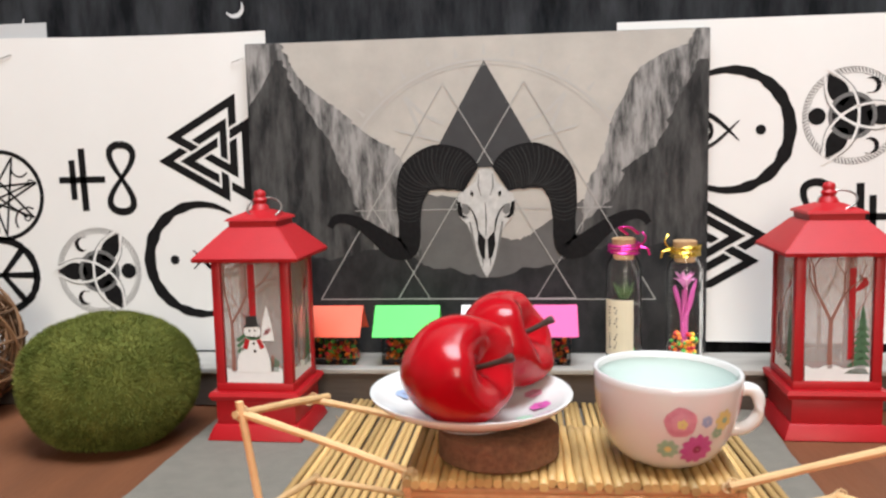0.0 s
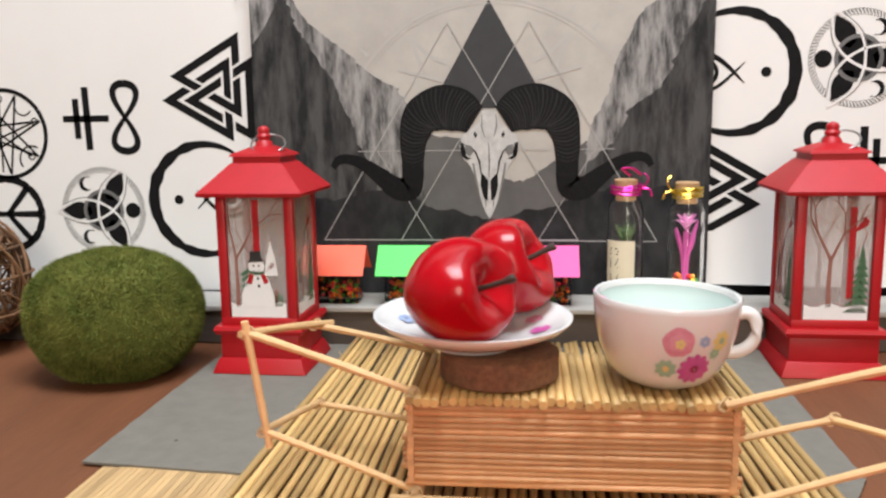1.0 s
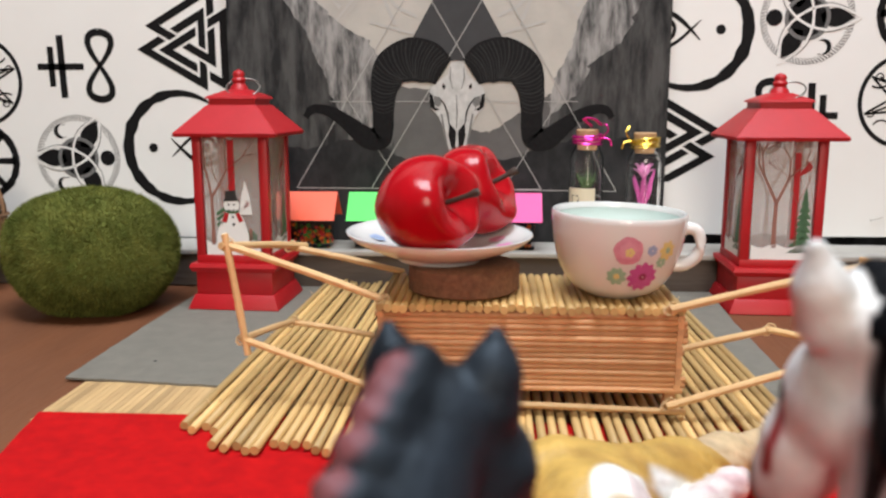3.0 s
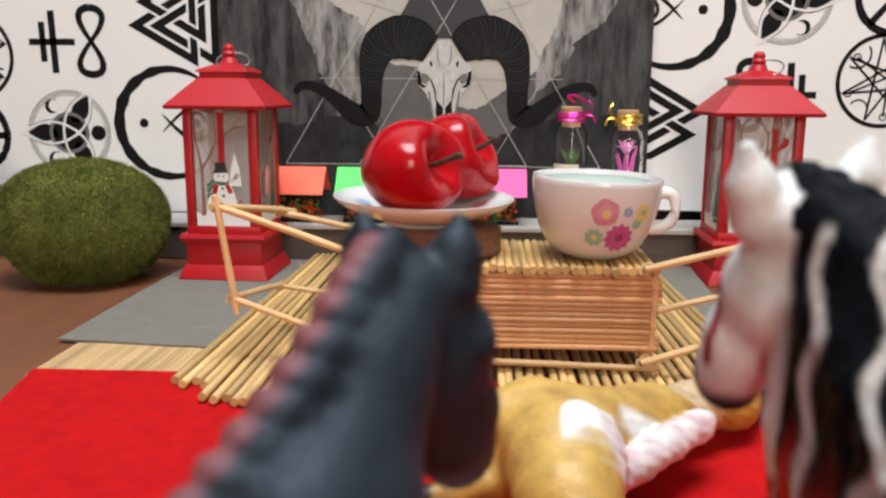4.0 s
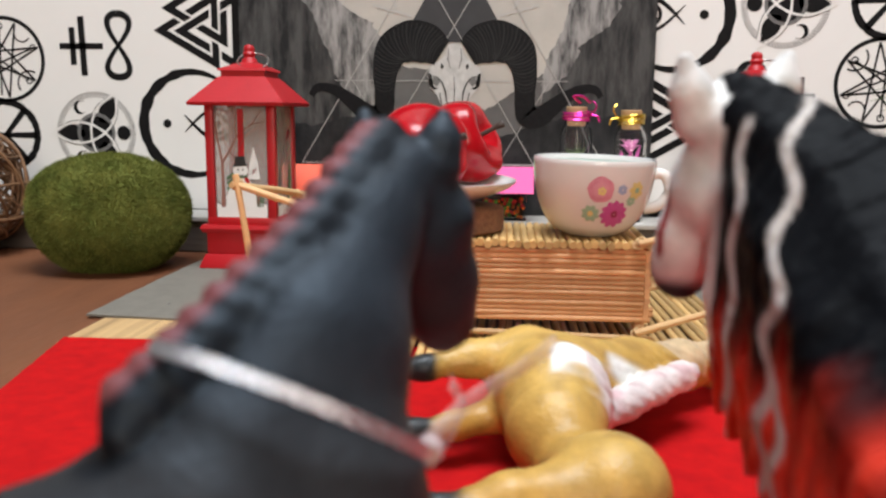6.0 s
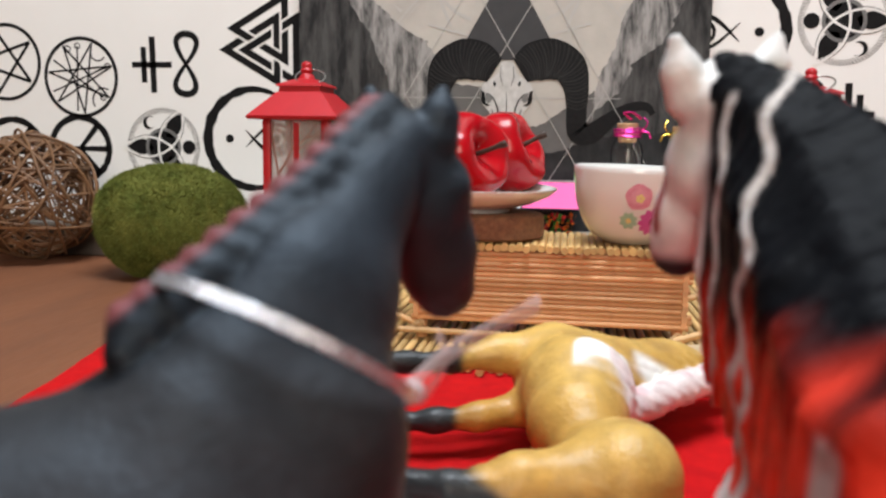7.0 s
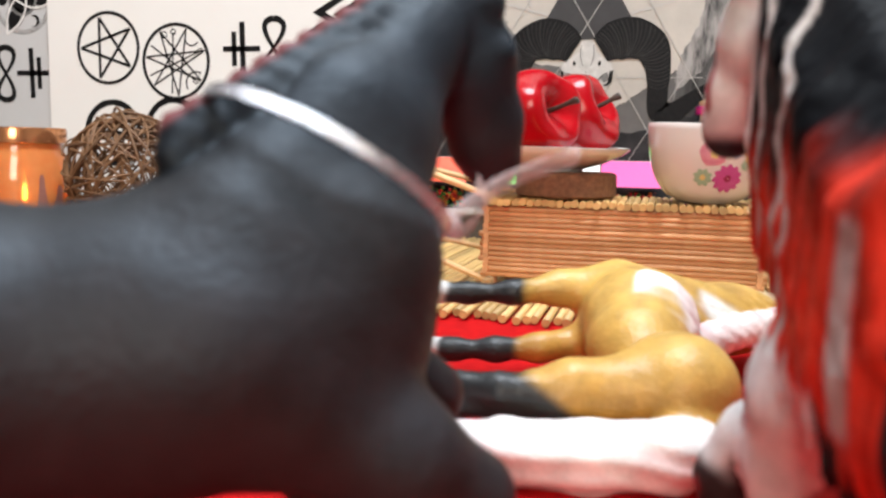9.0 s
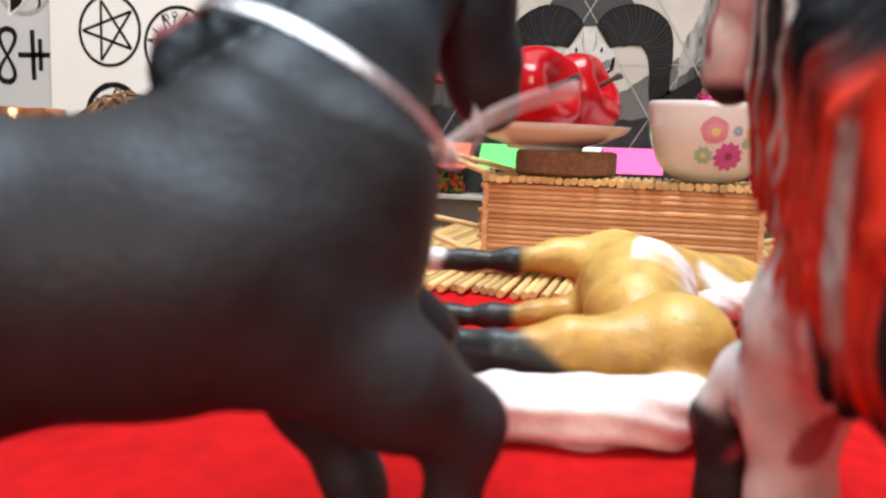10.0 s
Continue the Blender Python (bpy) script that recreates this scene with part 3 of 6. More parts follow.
stroke(bm, [(-0.061, 0.128), (-0.022, 0.0635)], 0.0005)
stroke(bm, [(0.088, 0.128), (0.049, 0.0635)], 0.0005)
printed("thin_triangles", bm, M["print_line"], 9)
hp = [(0.0070, 0.1445), (-0.0030, 0.1505), (-0.0155, 0.1528), (-0.0287, 0.1465), (-0.0342, 0.1327), (-0.0350, 0.1171), (-0.0353, 0.1060), (-0.0380, 0.0992), (-0.0470, 0.0998), (-0.0590, 0.1090), (-0.0702, 0.1165), (-0.0800, 0.1195), (-0.0862, 0.1183), (-0.0898, 0.1135)]
hw = [0.0200, 0.0290, 0.0300, 0.0262, 0.0186, 0.0148, 0.0150, 0.0165, 0.0150, 0.0108, 0.0080, 0.0064, 0.0060, 0.0038]
for s in (1, -1):
    path = [(PC + s * (v.x - PC), v.y) for v in [Vector((q.x, q.z)) for q in smooth_path([(p[0], 0, p[1]) for p in hp], 6)]]
    wid = [hw[min(i // 6, 12)] * (1 - (i % 6) / 6) + hw[min(i // 6 + 1, 13)] * (i % 6) / 6 for i in range(len(path))]
    printed("horn", stroke(bmesh.new(), path, wid), M["print_horn"], 11)
    bm = bmesh.new()
    for i in range(1, 30):
        p, q = Vector(path[i]), Vector(path[i + 1])
        d = (q - p).normalized()
        nn = Vector((-d.y, d.x))
        w = wid[i] * 0.46
        stroke(bm, [p + nn * w * f + d * (0.0030 * (1 - f * f)) for f in (-0.95, -0.5, 0, 0.5, 0.95)], 0.0005 + 0.0004 * (i % 3 == 0))
    tagged(printed("ridge_pattern", bm, M["print_ridge"], 12), kind="stuff")
half = [(0.0, 0.1512), (0.0046, 0.1505), (0.0062, 0.1430), (0.0110, 0.1395), (0.0180, 0.1345), (0.0196, 0.1275), (0.0178, 0.1195), (0.0125, 0.1140), (0.0092, 0.1050), (0.0068, 0.0960), (0.0046, 0.0875), (0.0022, 0.0820), (0.0, 0.0785)]
printed("skull_shape", poly(bmesh.new(), [(PC + x, z) for x, z in half] + [(PC - x, z) for x, z in half[::-1][1:-1]]), M["print_bone"], 10)
bm = bmesh.new()
for s in (-1, 1):
    # outer socket edge, temple hollow, cheek line and nose cavity
    poly(bm, [(PC + s * x, z) for x, z in ((0.0192, 0.1300), (0.0168, 0.1290), (0.0172, 0.1240), (0.0150, 0.1205), (0.0120, 0.1190), (0.0150, 0.1182), (0.0182, 0.1205), (0.0190, 0.1240))])
    poly(bm, [(PC + s * x, z) for x, z in ((0.0098, 0.1372), (0.0080, 0.1350), (0.0088, 0.1325), (0.0104, 0.1345))])
    stroke(bm, [(PC + s * 0.0118, 0.1265), (PC + s * 0.0090, 0.1230), (PC + s * 0.0066, 0.1170), (PC + s * 0.0056, 0.1090)], [0.0005, 0.0010, 0.0013, 0.0006])
    poly(bm, [(PC + s * 0.0006, 0.1042), (PC + s * 0.0054, 0.1100), (PC + s * 0.0060, 0.1010), (PC + s * 0.0040, 0.0930), (PC + s * 0.0012, 0.0905), (PC + s * 0.0010, 0.0980)])
    stroke(bm, [(PC + s * 0.0028, 0.0918), (PC + s * 0.0024, 0.0860)], [0.0007, 0.0003])
stroke(bm, [(PC - 0.0004, 0.1290), (PC, 0.1180), (PC - 0.0003, 0.1060)], [0.0003, 0.0007, 0.0004])
printed("bone_shading", bm, M["print_horn"], 13)
bm = bmesh.new()
for s in (-1, 1):
    poly(bm, [(PC + s * x, z) for x, z in ((0.0160, 0.1285), (0.0118, 0.1275), (0.0105, 0.1235), (0.0130, 0.1205), (0.0160, 0.1225))])
    stroke(bm, [(PC + s * 0.0108, 0.1160), (PC + s * 0.0088, 0.1040), (PC + s * 0.0058, 0.0900)], [0.0012, 0.0016, 0.0006])
    stroke(bm, [(PC + s * 0.0045, 0.1480), (PC + s * 0.0050, 0.1400), (PC + s * 0.0030, 0.1330)], [0.0005, 0.0010, 0.0004])
printed("bone_half_tone", bm, M["print_tri2"], 12)

# ---- cloths and mats on the table ----


def felt(name, pts, z, thick, material, label, seed):
    bm = bmesh.new()
    out = []
    for i, (a, b) in enumerate(zip(pts, pts[1:] + pts[:1])):
        for k in range(14):
            t = k / 14
            out.append((a[0] + (b[0] - a[0]) * t + 0.0007 * noise.noise((i * 5 + t * 9, seed, 0)), a[1] + (b[1] - a[1]) * t + 0.0007 * noise.noise((seed, i * 5 + t * 9, 0))))
    f = bm.faces.new([bm.verts.new((x, y, z)) for x, y in out])
    r = bmesh.ops.extrude_face_region(bm, geom=[f])
    bmesh.ops.translate(bm, vec=(0, 0, thick), verts=[v for v in r["geom"] if isinstance(v, bmesh.types.BMVert)])
    return tagged(part(name, bm, material), label, "felt sheet")


raf = thing("raffia_mat", pose(-0.1055, 0.3185, 0.0002), "small natural raffia mat of flat strips under the felts", "mat")
for i in range(26):
    x = -0.034 + i * 0.0068 * 0.4
    part("strip", boxed(x, -0.0250, 0, x + 0.0025, 0.0195, 0.0009), M["raffia"], raf)
felt("grey_felt", [(-0.1500, 0.3400), (-0.073, 0.3330), (0.10, 0.332), (0.166, 0.3270), (0.176, 0.345), (0.179, 0.46), (0.184, 0.528), (-0.148, 0.528), (-0.150, 0.43)], 0.0012, 0.0010, M["felt_grey"], "grey felt sheet lying on the table", 1.0)
felt("red_felt", [(-0.1388, 0.2990), (-0.124, 0.225), (-0.10, 0.02), (-0.09, -0.16), (0.30, -0.16), (0.30, 0.292), (0.15, 0.301)], 0.0013, 0.0010, M["felt_red"], "bright red felt sheet lying on the table", 2.0)

bm = bmesh.new()
bm.faces.new([bm.verts.new((-0.1186 + 0.0009 * math.cos(0.628 * i), 0.3650 + 0.0013 * math.sin(0.628 * i), 0.00228)) for i in range(10)])
part("small_hole", bm, M["black_print"], bpy.data.objects["grey_felt"], "tiny dark hole in the felt")

mat_thing = thing("bamboo_mat", pose(0, 0, 0.0024), "mat of round bamboo sticks tied side by side", "mat")


def rod_mesh(name, length, radius, n=8, seed=0):
    bm = bmesh.new()
    k = 7
    rings = []
    for j in range(k):
        t = j / (k - 1)
        r = radius * (1 + 0.10 * noise.noise((seed, t * 4, 0)))
        dx, dz = 0.0006 * noise.noise((seed + 9, t * 2, 0)), 0.0003 * noise.noise((seed + 5, t * 2, 1))
        rings.append([(dx + r * math.cos(2 * math.pi * i / n), length * (t - 0.5), dz + r * math.sin(2 * math.pi * i / n)) for i in range(n)])
    loft(bm, rings)
    me = bpy.data.meshes.new(name)
    bmesh.ops.recalc_face_normals(bm, faces=bm.faces)
    for f in bm.faces:
        f.smooth = len(f.verts) == 4
    bm.to_mesh(me)
    bm.free()
    return me


rods = [rod_mesh("bamboo_stick", 0.262, 0.00172, seed=s) for s in range(5)]
for me in rods:
    me.materials.append(M["bamboo"])
NS = 56
for i in range(NS):
    u = i / (NS - 1)
    ob = new("bamboo_stick", rods[i % 5])
    ob.parent = mat_thing
    y = 0.399 + 0.004 * random.uniform(-1, 1) - 0.010 * u * (1 - u) * 2 + 0.012 * (u > 0.9) + 0.012 * (u < 0.06)
    ob.matrix_basis = pose(-0.0705 + 0.2265 * u + random.uniform(-0.0004, 0.0004), y, 0.0019 + random.uniform(0, 0.0008), 0, random.uniform(0, 360), -1.2 + 2.4 * u + random.uniform(-0.4, 0.4))
for y in (0.305, 0.40, 0.495):
    bm = bmesh.new()
    tube(bm, [(-0.072 + 0.229 * i / 88, y + 0.0008 * math.sin(i), 0.0022 + 0.0022 * math.cos(math.pi * i)) for i in range(89)], 0.00030, 5)
    part("binding_thread", bm, M["string"], mat_thing)

# ---- stick altar ----
altar = thing("stick_altar", pose(0, 0, 0), "low altar crate of stacked reddish sticks with carrying poles", "altar crate")
AX0, AX1, AY0, AY1, AZ0, AZ1 = -0.0022, 0.1150, 0.3000, 0.3535, 0.0150, 0.0465
long_rods = [rod_mesh("stick", AX1 - AX0, 0.00122, seed=20 + s) for s in range(3)]
short_rods = [rod_mesh("stick", AY1 - AY0 + 0.004, 0.00122, seed=30 + s) for s in range(3)]
top_rods = [rod_mesh("slat", AY1 - AY0 + 0.006, 0.00165, seed=40 + s) for s in range(4)]
for me in long_rods + short_rods:
    me.materials.append(M["redstick"])
for me in top_rods:
    me.materials.append(M["bamboo"])
NL = 14
for i in range(NL):
    z = AZ0 + 0.0015 + (AZ1 - AZ0 - 0.003) * i / (NL - 1)
    for j, y in enumerate((AY0, AY1)):
        ob = new("front_stick" if j == 0 else "back_stick", long_rods[i % 3])
        ob.parent = altar
        ob.matrix_basis = pose((AX0 + AX1) / 2 + random.uniform(-0.0012, 0.0012), y + random.uniform(-0.0003, 0.0003), z, random.uniform(0, 360) * 0, 0, 90 + random.uniform(-0.25, 0.25))
    for x in (AX0 + 0.002, AX1 - 0.002):
        ob = new("side_stick", short_rods[i % 3])
        ob.parent = altar
        ob.matrix_basis = pose(x, (AY0 + AY1) / 2, min(z + 0.0015, AZ1 - 0.0015), 0, 0, random.uniform(-0.5, 0.5))
NT = 37
for i in range(NT):
    ob = new("top_slat", top_rods[i % 4])
    ob.parent = altar
    ob.matrix_basis = pose(AX0 + 0.002 + (AX1 - AX0 - 0.004) * i / (NT - 1), (AY0 + AY1) / 2 + random.uniform(-0.0022, 0.0018), AZ1 + 0.0014 + random.uniform(-0.0002, 0.0004), 0, random.uniform(0, 360), random.uniform(-0.6, 0.6))
for x in (AX0 + 0.004, AX1 - 0.004):
    for y in (AY0 + 0.004, AY1 - 0.004):
        bm = bmesh.new()
        tube(bm, [(x, y, 0.0066), (x, y, AZ0 + 0.01), (x, y, AZ1 + 0.002)], 0.0024, 10)
        part("post", bm, M["redstick"], altar)
part("inner_tray", boxed(AX0 + 0.004, AY0 + 0.003, AZ0 + 0.001, AX1 - 0.004, AY1 - 0.003, AZ0 + 0.003), M["redstick"], altar)


def pole(a, b, r, material, n=8):
    a, b = Vector(a), Vector(b)
    bm = bmesh.new()
    mid = (a + b) / 2 + Vector((0, 0, 0.0004))
    tube(bm, smooth_path([a, mid, b], 3), [r * (1 + 0.06 * math.sin(i * 2.1)) for i in range(7)], n)
    return part("pole", bm, material, altar)


def lashing(p, r=0.0017):
    bm = bmesh.new()
    for k in range(4):
        ring_tube(bm, (0, 0, 0), r + 0.0002 * (k % 2), 0.00034, 14, 5, pose(p[0] + 0.0006 * (k - 1.5), p[1], p[2] + 0.0005 * (k - 1.5), 60 + 35 * k, 90 * (k % 2), 20 * k))
    part("lashing", bm, M["string"], altar)


FT, BT = (-0.0605, 0.3050, 0.0700), (-0.0470, 0.3500, 0.0615)
FB, BB = (-0.0565, 0.3060, 0.0320), (-0.0470, 0.3500, 0.0270)
S = M["stick"]
pole((-0.0612, 0.3045, 0.0745), (-0.0545, 0.3060, 0.0255), 0.0015, S)
pole(FT, (0.001, 0.3015, 0.0500), 0.0015, S)
pole((FT[0] - 0.002, FT[1] - 0.002, FT[2]), (-0.0415, 0.3560, 0.0610), 0.0015, S)
pole(BT, (0.003, 0.3530, 0.0500), 0.0014, S)
pole(FB, (0.002, 0.3005, 0.0125), 0.0014, S)
pole(FB, (-0.0465, 0.3520, 0.0272), 0.0014, S)
pole(BB, (0.003, 0.3500, 0.0190), 0.0013, S)
pole((-0.008, 0.2985, 0.0108), (0.1160, 0.2975, 0.0088), 0.0013, S)
pole((0.1085, 0.2965, 0.0490), (0.1800, 0.3000, 0.0660), 0.0015, S)
pole((0.1085, 0.2950, 0.0118), (0.1800, 0.2990, 0.0330), 0.0015, S)
pole((0.1120, 0.3250, 0.0230), (0.1560, 0.3270, 0.0335), 0.0014, S)
pole((0.1545, 0.3270, 0.0335), (0.1760, 0.2990, 0.0345), 0.0014, S)
pole((0.1775, 0.2995, 0.0690), (0.1760, 0.2995, 0.0280), 0.0014, S)
for p in (FT, BT, FB, BB, (0.1095, 0.2965, 0.0120), (0.1548, 0.3270, 0.0335), (0.1775, 0.2995, 0.0660), (0.0005, 0.3000, 0.0500), (0.0008, 0.2990, 0.0125), (0.109, 0.2975, 0.0490)):
    lashing(p)

# ---- offerings on the altar ----
TOP = AZ1 + 0.0034
cork = bmesh.new()
lathe(cork, [(0.0208, 0), (0.0224, 0.0012), (0.0226, 0.006), (0.0222, 0.0102), (0.0205, 0.0112)], 40)
for v in cork.verts:
    n = noise.noise(v.co * 220)
    v.co.x *= 1 + 0.03 * n
    v.co.y *= 1 + 0.03 * n
tagged(part("cork_disc", cork, M["cork"], smooth=40, m=pose(0.0310, 0.3225, TOP)), "thick brown cork disc on the altar under the plate", "cork disc")

PZ = TOP + 0.0114
plate = thing("saucer", pose(0.0205, 0.3275, PZ, 1.0, 1.2, 0), "small white china saucer with flower print on cork", "saucer")
bm = bmesh.new()
lathe(bm, [(0.0005, 0.0012), (0.0150, 0.0012), (0.0158, 0.0), (0.0170, 0.0), (0.0176, 0.0016), (0.0260, 0.0040), (0.0350, 0.0082), (0.0378, 0.0106), (0.0380, 0.0114), (0.0372, 0.0116), (0.0345, 0.0098), (0.0255, 0.0058), (0.0170, 0.0036), (0.0005, 0.0032)], 72)
part("dish", bm, M["china"], plate, smooth=50)


def flower(bm, r, petals, fat=0.62):
    for k in range(petals):
        a = 2 * math.pi * k / petals
        d = Vector((math.cos(a), math.sin(a)))
        nn = Vector((-d.y, d.x))
        pts = []
        for i in range(13):
            u = i / 12
            pts.append(d * (r * (0.12 + 0.88 * u)) + nn * (r * fat * math.sin(math.pi * min(u * 0.93 + 0.03, 1)) ** 0.8 * 0.62))
        for i in range(11, 0, -1):
            u = i / 12
            pts.append(d * (r * (0.12 + 0.88 * u)) - nn * (r * fat * math.sin(math.pi * min(u * 0.93 + 0.03, 1)) ** 0.8 * 0.62))
        bm.faces.new([bm.verts.new((p.x, p.y, 0.00002 * k)) for p in pts])
    return bm


def wrap_flower(bm, prof, ang, z, r, petals, spin, fat=0.62):
    """A flat flower laid on a turned shape; prof gives the radius at a height."""
    b = flower(bmesh.new(), r, petals, fat)
    bmesh.ops.triangulate(b, faces=b.faces[:])
    bmesh.ops.subdivide_edges(b, edges=b.edges[:], cuts=1)
    for v in b.verts:
        x, y = v.co.x * math.cos(spin) - v.co.y * math.sin(spin), v.co.x * math.sin(spin) + v.co.y * math.cos(spin)
        R = prof(z + y)
        a = ang + x / R
        v.co = Vector(((R + 0.00016 + v.co.z) * math.cos(a), (R + 0.00016 + v.co.z) * math.sin(a), z + y))
    me = bpy.data.meshes.new("tmp")
    b.to_mesh(me)
    b.free()
    bm.from_mesh(me)
    bpy.data.meshes.remove(me)


for dx, dy, rr, mt in ((-0.0265, 0.006, 0.0040, "petal_blue"), (-0.018, 0.020, 0.0038, "petal_mag"), (0.026, -0.002, 0.0046, "petal_mag"), (0.0235, 0.012, 0.0040, "petal_rose"), (0.020, -0.015, 0.0034, "petal_green")):
    rad = math.hypot(dx, dy)
    part("printed_flower", flower(bmesh.new(), rr, 6), M[mt], plate, m=Matrix.Translation((dx, dy, 0.0036 + (rad - 0.017) * 0.30 + 0.0004)) @ Matrix.Rotation(math.atan2(dy, dx), 4, "Z") @ Matrix.Rotation(-0.27, 4, "Y"))


def apple(centre, axis, spin, squash, label, seed, r=0.0212):
    """A lacquered apple: deep stalk well with bulging shoulders, narrower towards the eye."""
    turn = Matrix.Diagonal((*squash, 1)) @ Vector(axis).to_track_quat("Z", "Y").to_matrix().to_4x4() @ Matrix.Rotation(spin, 4, "Z")
    ob = thing("apple", Matrix.Translation(centre), label, "fake apple", "apples on the saucer")
    bm = bmesh.new()
    n, k = 72, 48
    rings = []
    for j in range(1, k):
        t = math.pi * j / k
        s, c = math.sin(t), math.cos(t)
        top, bot = max(0.0, 1 - t / 0.95), max(0.0, 1 - (math.pi - t) / 0.5)
        ring = []
        for i in range(n):
            a = 2 * math.pi * i / n
            lobe = 0.055 * math.cos(2 * a + 0.6 * seed) + 0.035 * math.cos(5 * a + seed) + 0.02 * math.cos(3 * a - seed)
            rad = r * s * (1.0 + 0.10 * max(0.0, c) - 0.20 * max(0.0, -c) ** 1.4 + lobe * (0.25 + 0.75 * max(0.0, c)))
            z = r * (0.93 * c + 0.02 + 1.1 * lobe * max(0.0, c) * s) - r * 0.66 * top ** 1.5 + r * 0.16 * bot ** 1.5
            ring.append((rad * math.cos(a), rad * math.sin(a), z))
        rings.append(ring)
    loft(bm, rings)
    bmesh.ops.transform(bm, matrix=turn, verts=bm.verts)
    part("flesh", bm, M["apple"], ob, smooth=80)
    bm = bmesh.new()
    z0 = r * 0.24
    tube(bm, smooth_path([(0, 0, z0), (0.0004, 0.0003, z0 + 0.006), (0.0012, 0.0008, z0 + 0.0115), (0.0026, 0.001, z0 + 0.0160)], 4), [0.0011] * 9 + [0.0013, 0.0016, 0.0018, 0.0016], 8)
    bmesh.ops.transform(bm, matrix=turn, verts=bm.verts)
    part("stalk", bm, M["stem"], ob, "dark brown stalk", smooth=50)
    return ob


apple((0.0172, 0.3075, PZ + 0.0242), (0.88, -0.40, 0.24), 0.5, (1.06, 1.0, 0.92), "shiny red lacquered apple lying tilted on the saucer", 0.3)
apple((0.0330, 0.3460, PZ + 0.0260), (0.90, -0.22, 0.40), 0.2, (1.04, 1.0, 0.96), "shiny red lacquered apple behind its twin on the saucer", 1.9, 0.0205)

CR = 0.0263
cup = thing("teacup", pose(0.0912, 0.3215, TOP, 0.6, 1.5, 0), "small white china teacup with printed flowers", "cup")


CH = 0.0318


def cup_r(z):
    u = max(0.0, min(1.0, z / CH))
    return 0.0122 + (CR - 0.0122) * (1 - (1 - u) ** 2.4) ** 0.60 * (0.955 + 0.045 * u ** 3)


bm = bmesh.new()
prof = [(0.0005, 0.0012), (0.0110, 0.0012), (0.0116, 0.0)] + [(cup_r(CH * i / 16), 0.0004 + CH * i / 16) for i in range(17)] + [(CR - 0.0004, CH + 0.0011), (CR - 0.0015, CH + 0.0009), (CR - 0.0022, CH - 0.0010)]
lathe(bm, prof, 72, closed=True)
part("bowl", bm, M["china"], cup, smooth=50)
bm = bmesh.new()
lathe(bm, [(0.0005, 0.0030)] + [(cup_r(CH * i / 14) - 0.0019 - 0.0006 * (1 - i / 14), max(0.0031, CH * i / 14)) for i in range(1, 14)] + [(CR - 0.0023, CH - 0.0011)], 72, closed=True)
part("inner_glaze", bm, M["china_in"], cup, "pale mint inner glaze", smooth=50)
bm = bmesh.new()
tube(bm, smooth_path([(0.0240, 0, 0.0262), (0.0278, 0, 0.0272), (0.0308, 0, 0.0255), (0.0320, 0, 0.0208), (0.0305, 0, 0.0160), (0.0268, 0, 0.0128), (0.0222, 0, 0.0118)], 6), 0.0017, 12, squash=1.4)
part("handle", bm, M["china"], cup, smooth=60, m=Matrix.Rotation(radians(-6), 4, "Z"))
A0 = radians(-90)
for da, z, r, k, mt, fat in ((0.02, 0.0214, 0.0056, 5, "petal_rose", 1.0), (0.30, 0.0112, 0.0060, 11, "petal_mag", 0.42), (-0.13, 0.0112, 0.0038, 8, "petal_green", 0.5), (0.38, 0.0215, 0.0022, 6, "petal_blue", 0.7), (0.66, 0.0212, 0.0040, 7, "petal_yellow", 0.5), (0.58, 0.0168, 0.0024, 7, "petal_green", 0.5)):
    bm = bmesh.new()
    wrap_flower(bm, cup_r, A0 + da, z, r, k, 0.4, fat)
    part("printed_flower", bm, M[mt], cup)
for da, z, r, k, mt, fat, up in ((0.04, 0.0208, 0.0019, 5, "petal_yellow", 0.7, 0.0002), (0.02, 0.0214, 0.0034, 5, "petal_pale", 0.8, 0.0001), (0.30, 0.0112, 0.0016, 6, "petal_dark", 0.8, 0.0002), (-0.13, 0.0112, 0.0012, 6, "petal_yellow", 0.8, 0.0002), (0.66, 0.0212, 0.0012, 6, "petal_green", 0.8, 0.0002)):
    bm = bmesh.new()
    wrap_flower(bm, lambda q, up=up: cup_r(q) + up, A0 + da, z, r, k, 0.1, fat)
    part("flower_heart", bm, M[mt], cup)

# ---- lanterns ----


def frustum(bm, a, za, b, zb):
    loft(bm, [[(-a, -a, za), (a, -a, za), (a, a, za), (-a, a, za)], [(-b, -b, zb), (b, -b, zb), (b, b, zb), (-b, b, zb)]])


def chamfered(bm, off, segs=2):
    bmesh.ops.bevel(bm, geom=bm.edges[:], offset=off, segments=segs, affect="EDGES", profile=0.5)
    return bm


def bare_tree(bm, x, z, h, seed, w=0.0022):
    rnd = random.Random(seed)

    def grow(p, a, ln, wd, depth):
        q = (max(-0.0160, min(0.0160, p[0] + ln * math.cos(a))), min(0.0995, p[1] + ln * math.sin(a)))
        if math.hypot(q[0] - p[0], q[1] - p[1]) < 0.0012:
            return
        mid = ((p[0] + q[0]) / 2 + rnd.uniform(-0.0006, 0.0006), (p[1] + q[1]) / 2)
        stroke(bm, [p, mid, q], [wd, wd * 0.85, wd * 0.7])
        if depth:
            for da in (rnd.uniform(0.3, 0.6), -rnd.uniform(0.3, 0.6)):
                grow(q, a + da, ln * rnd.uniform(0.55, 0.75), wd * 0.62, depth - 1)
    grow((x, z), math.pi / 2, h * 0.42, w, 4)


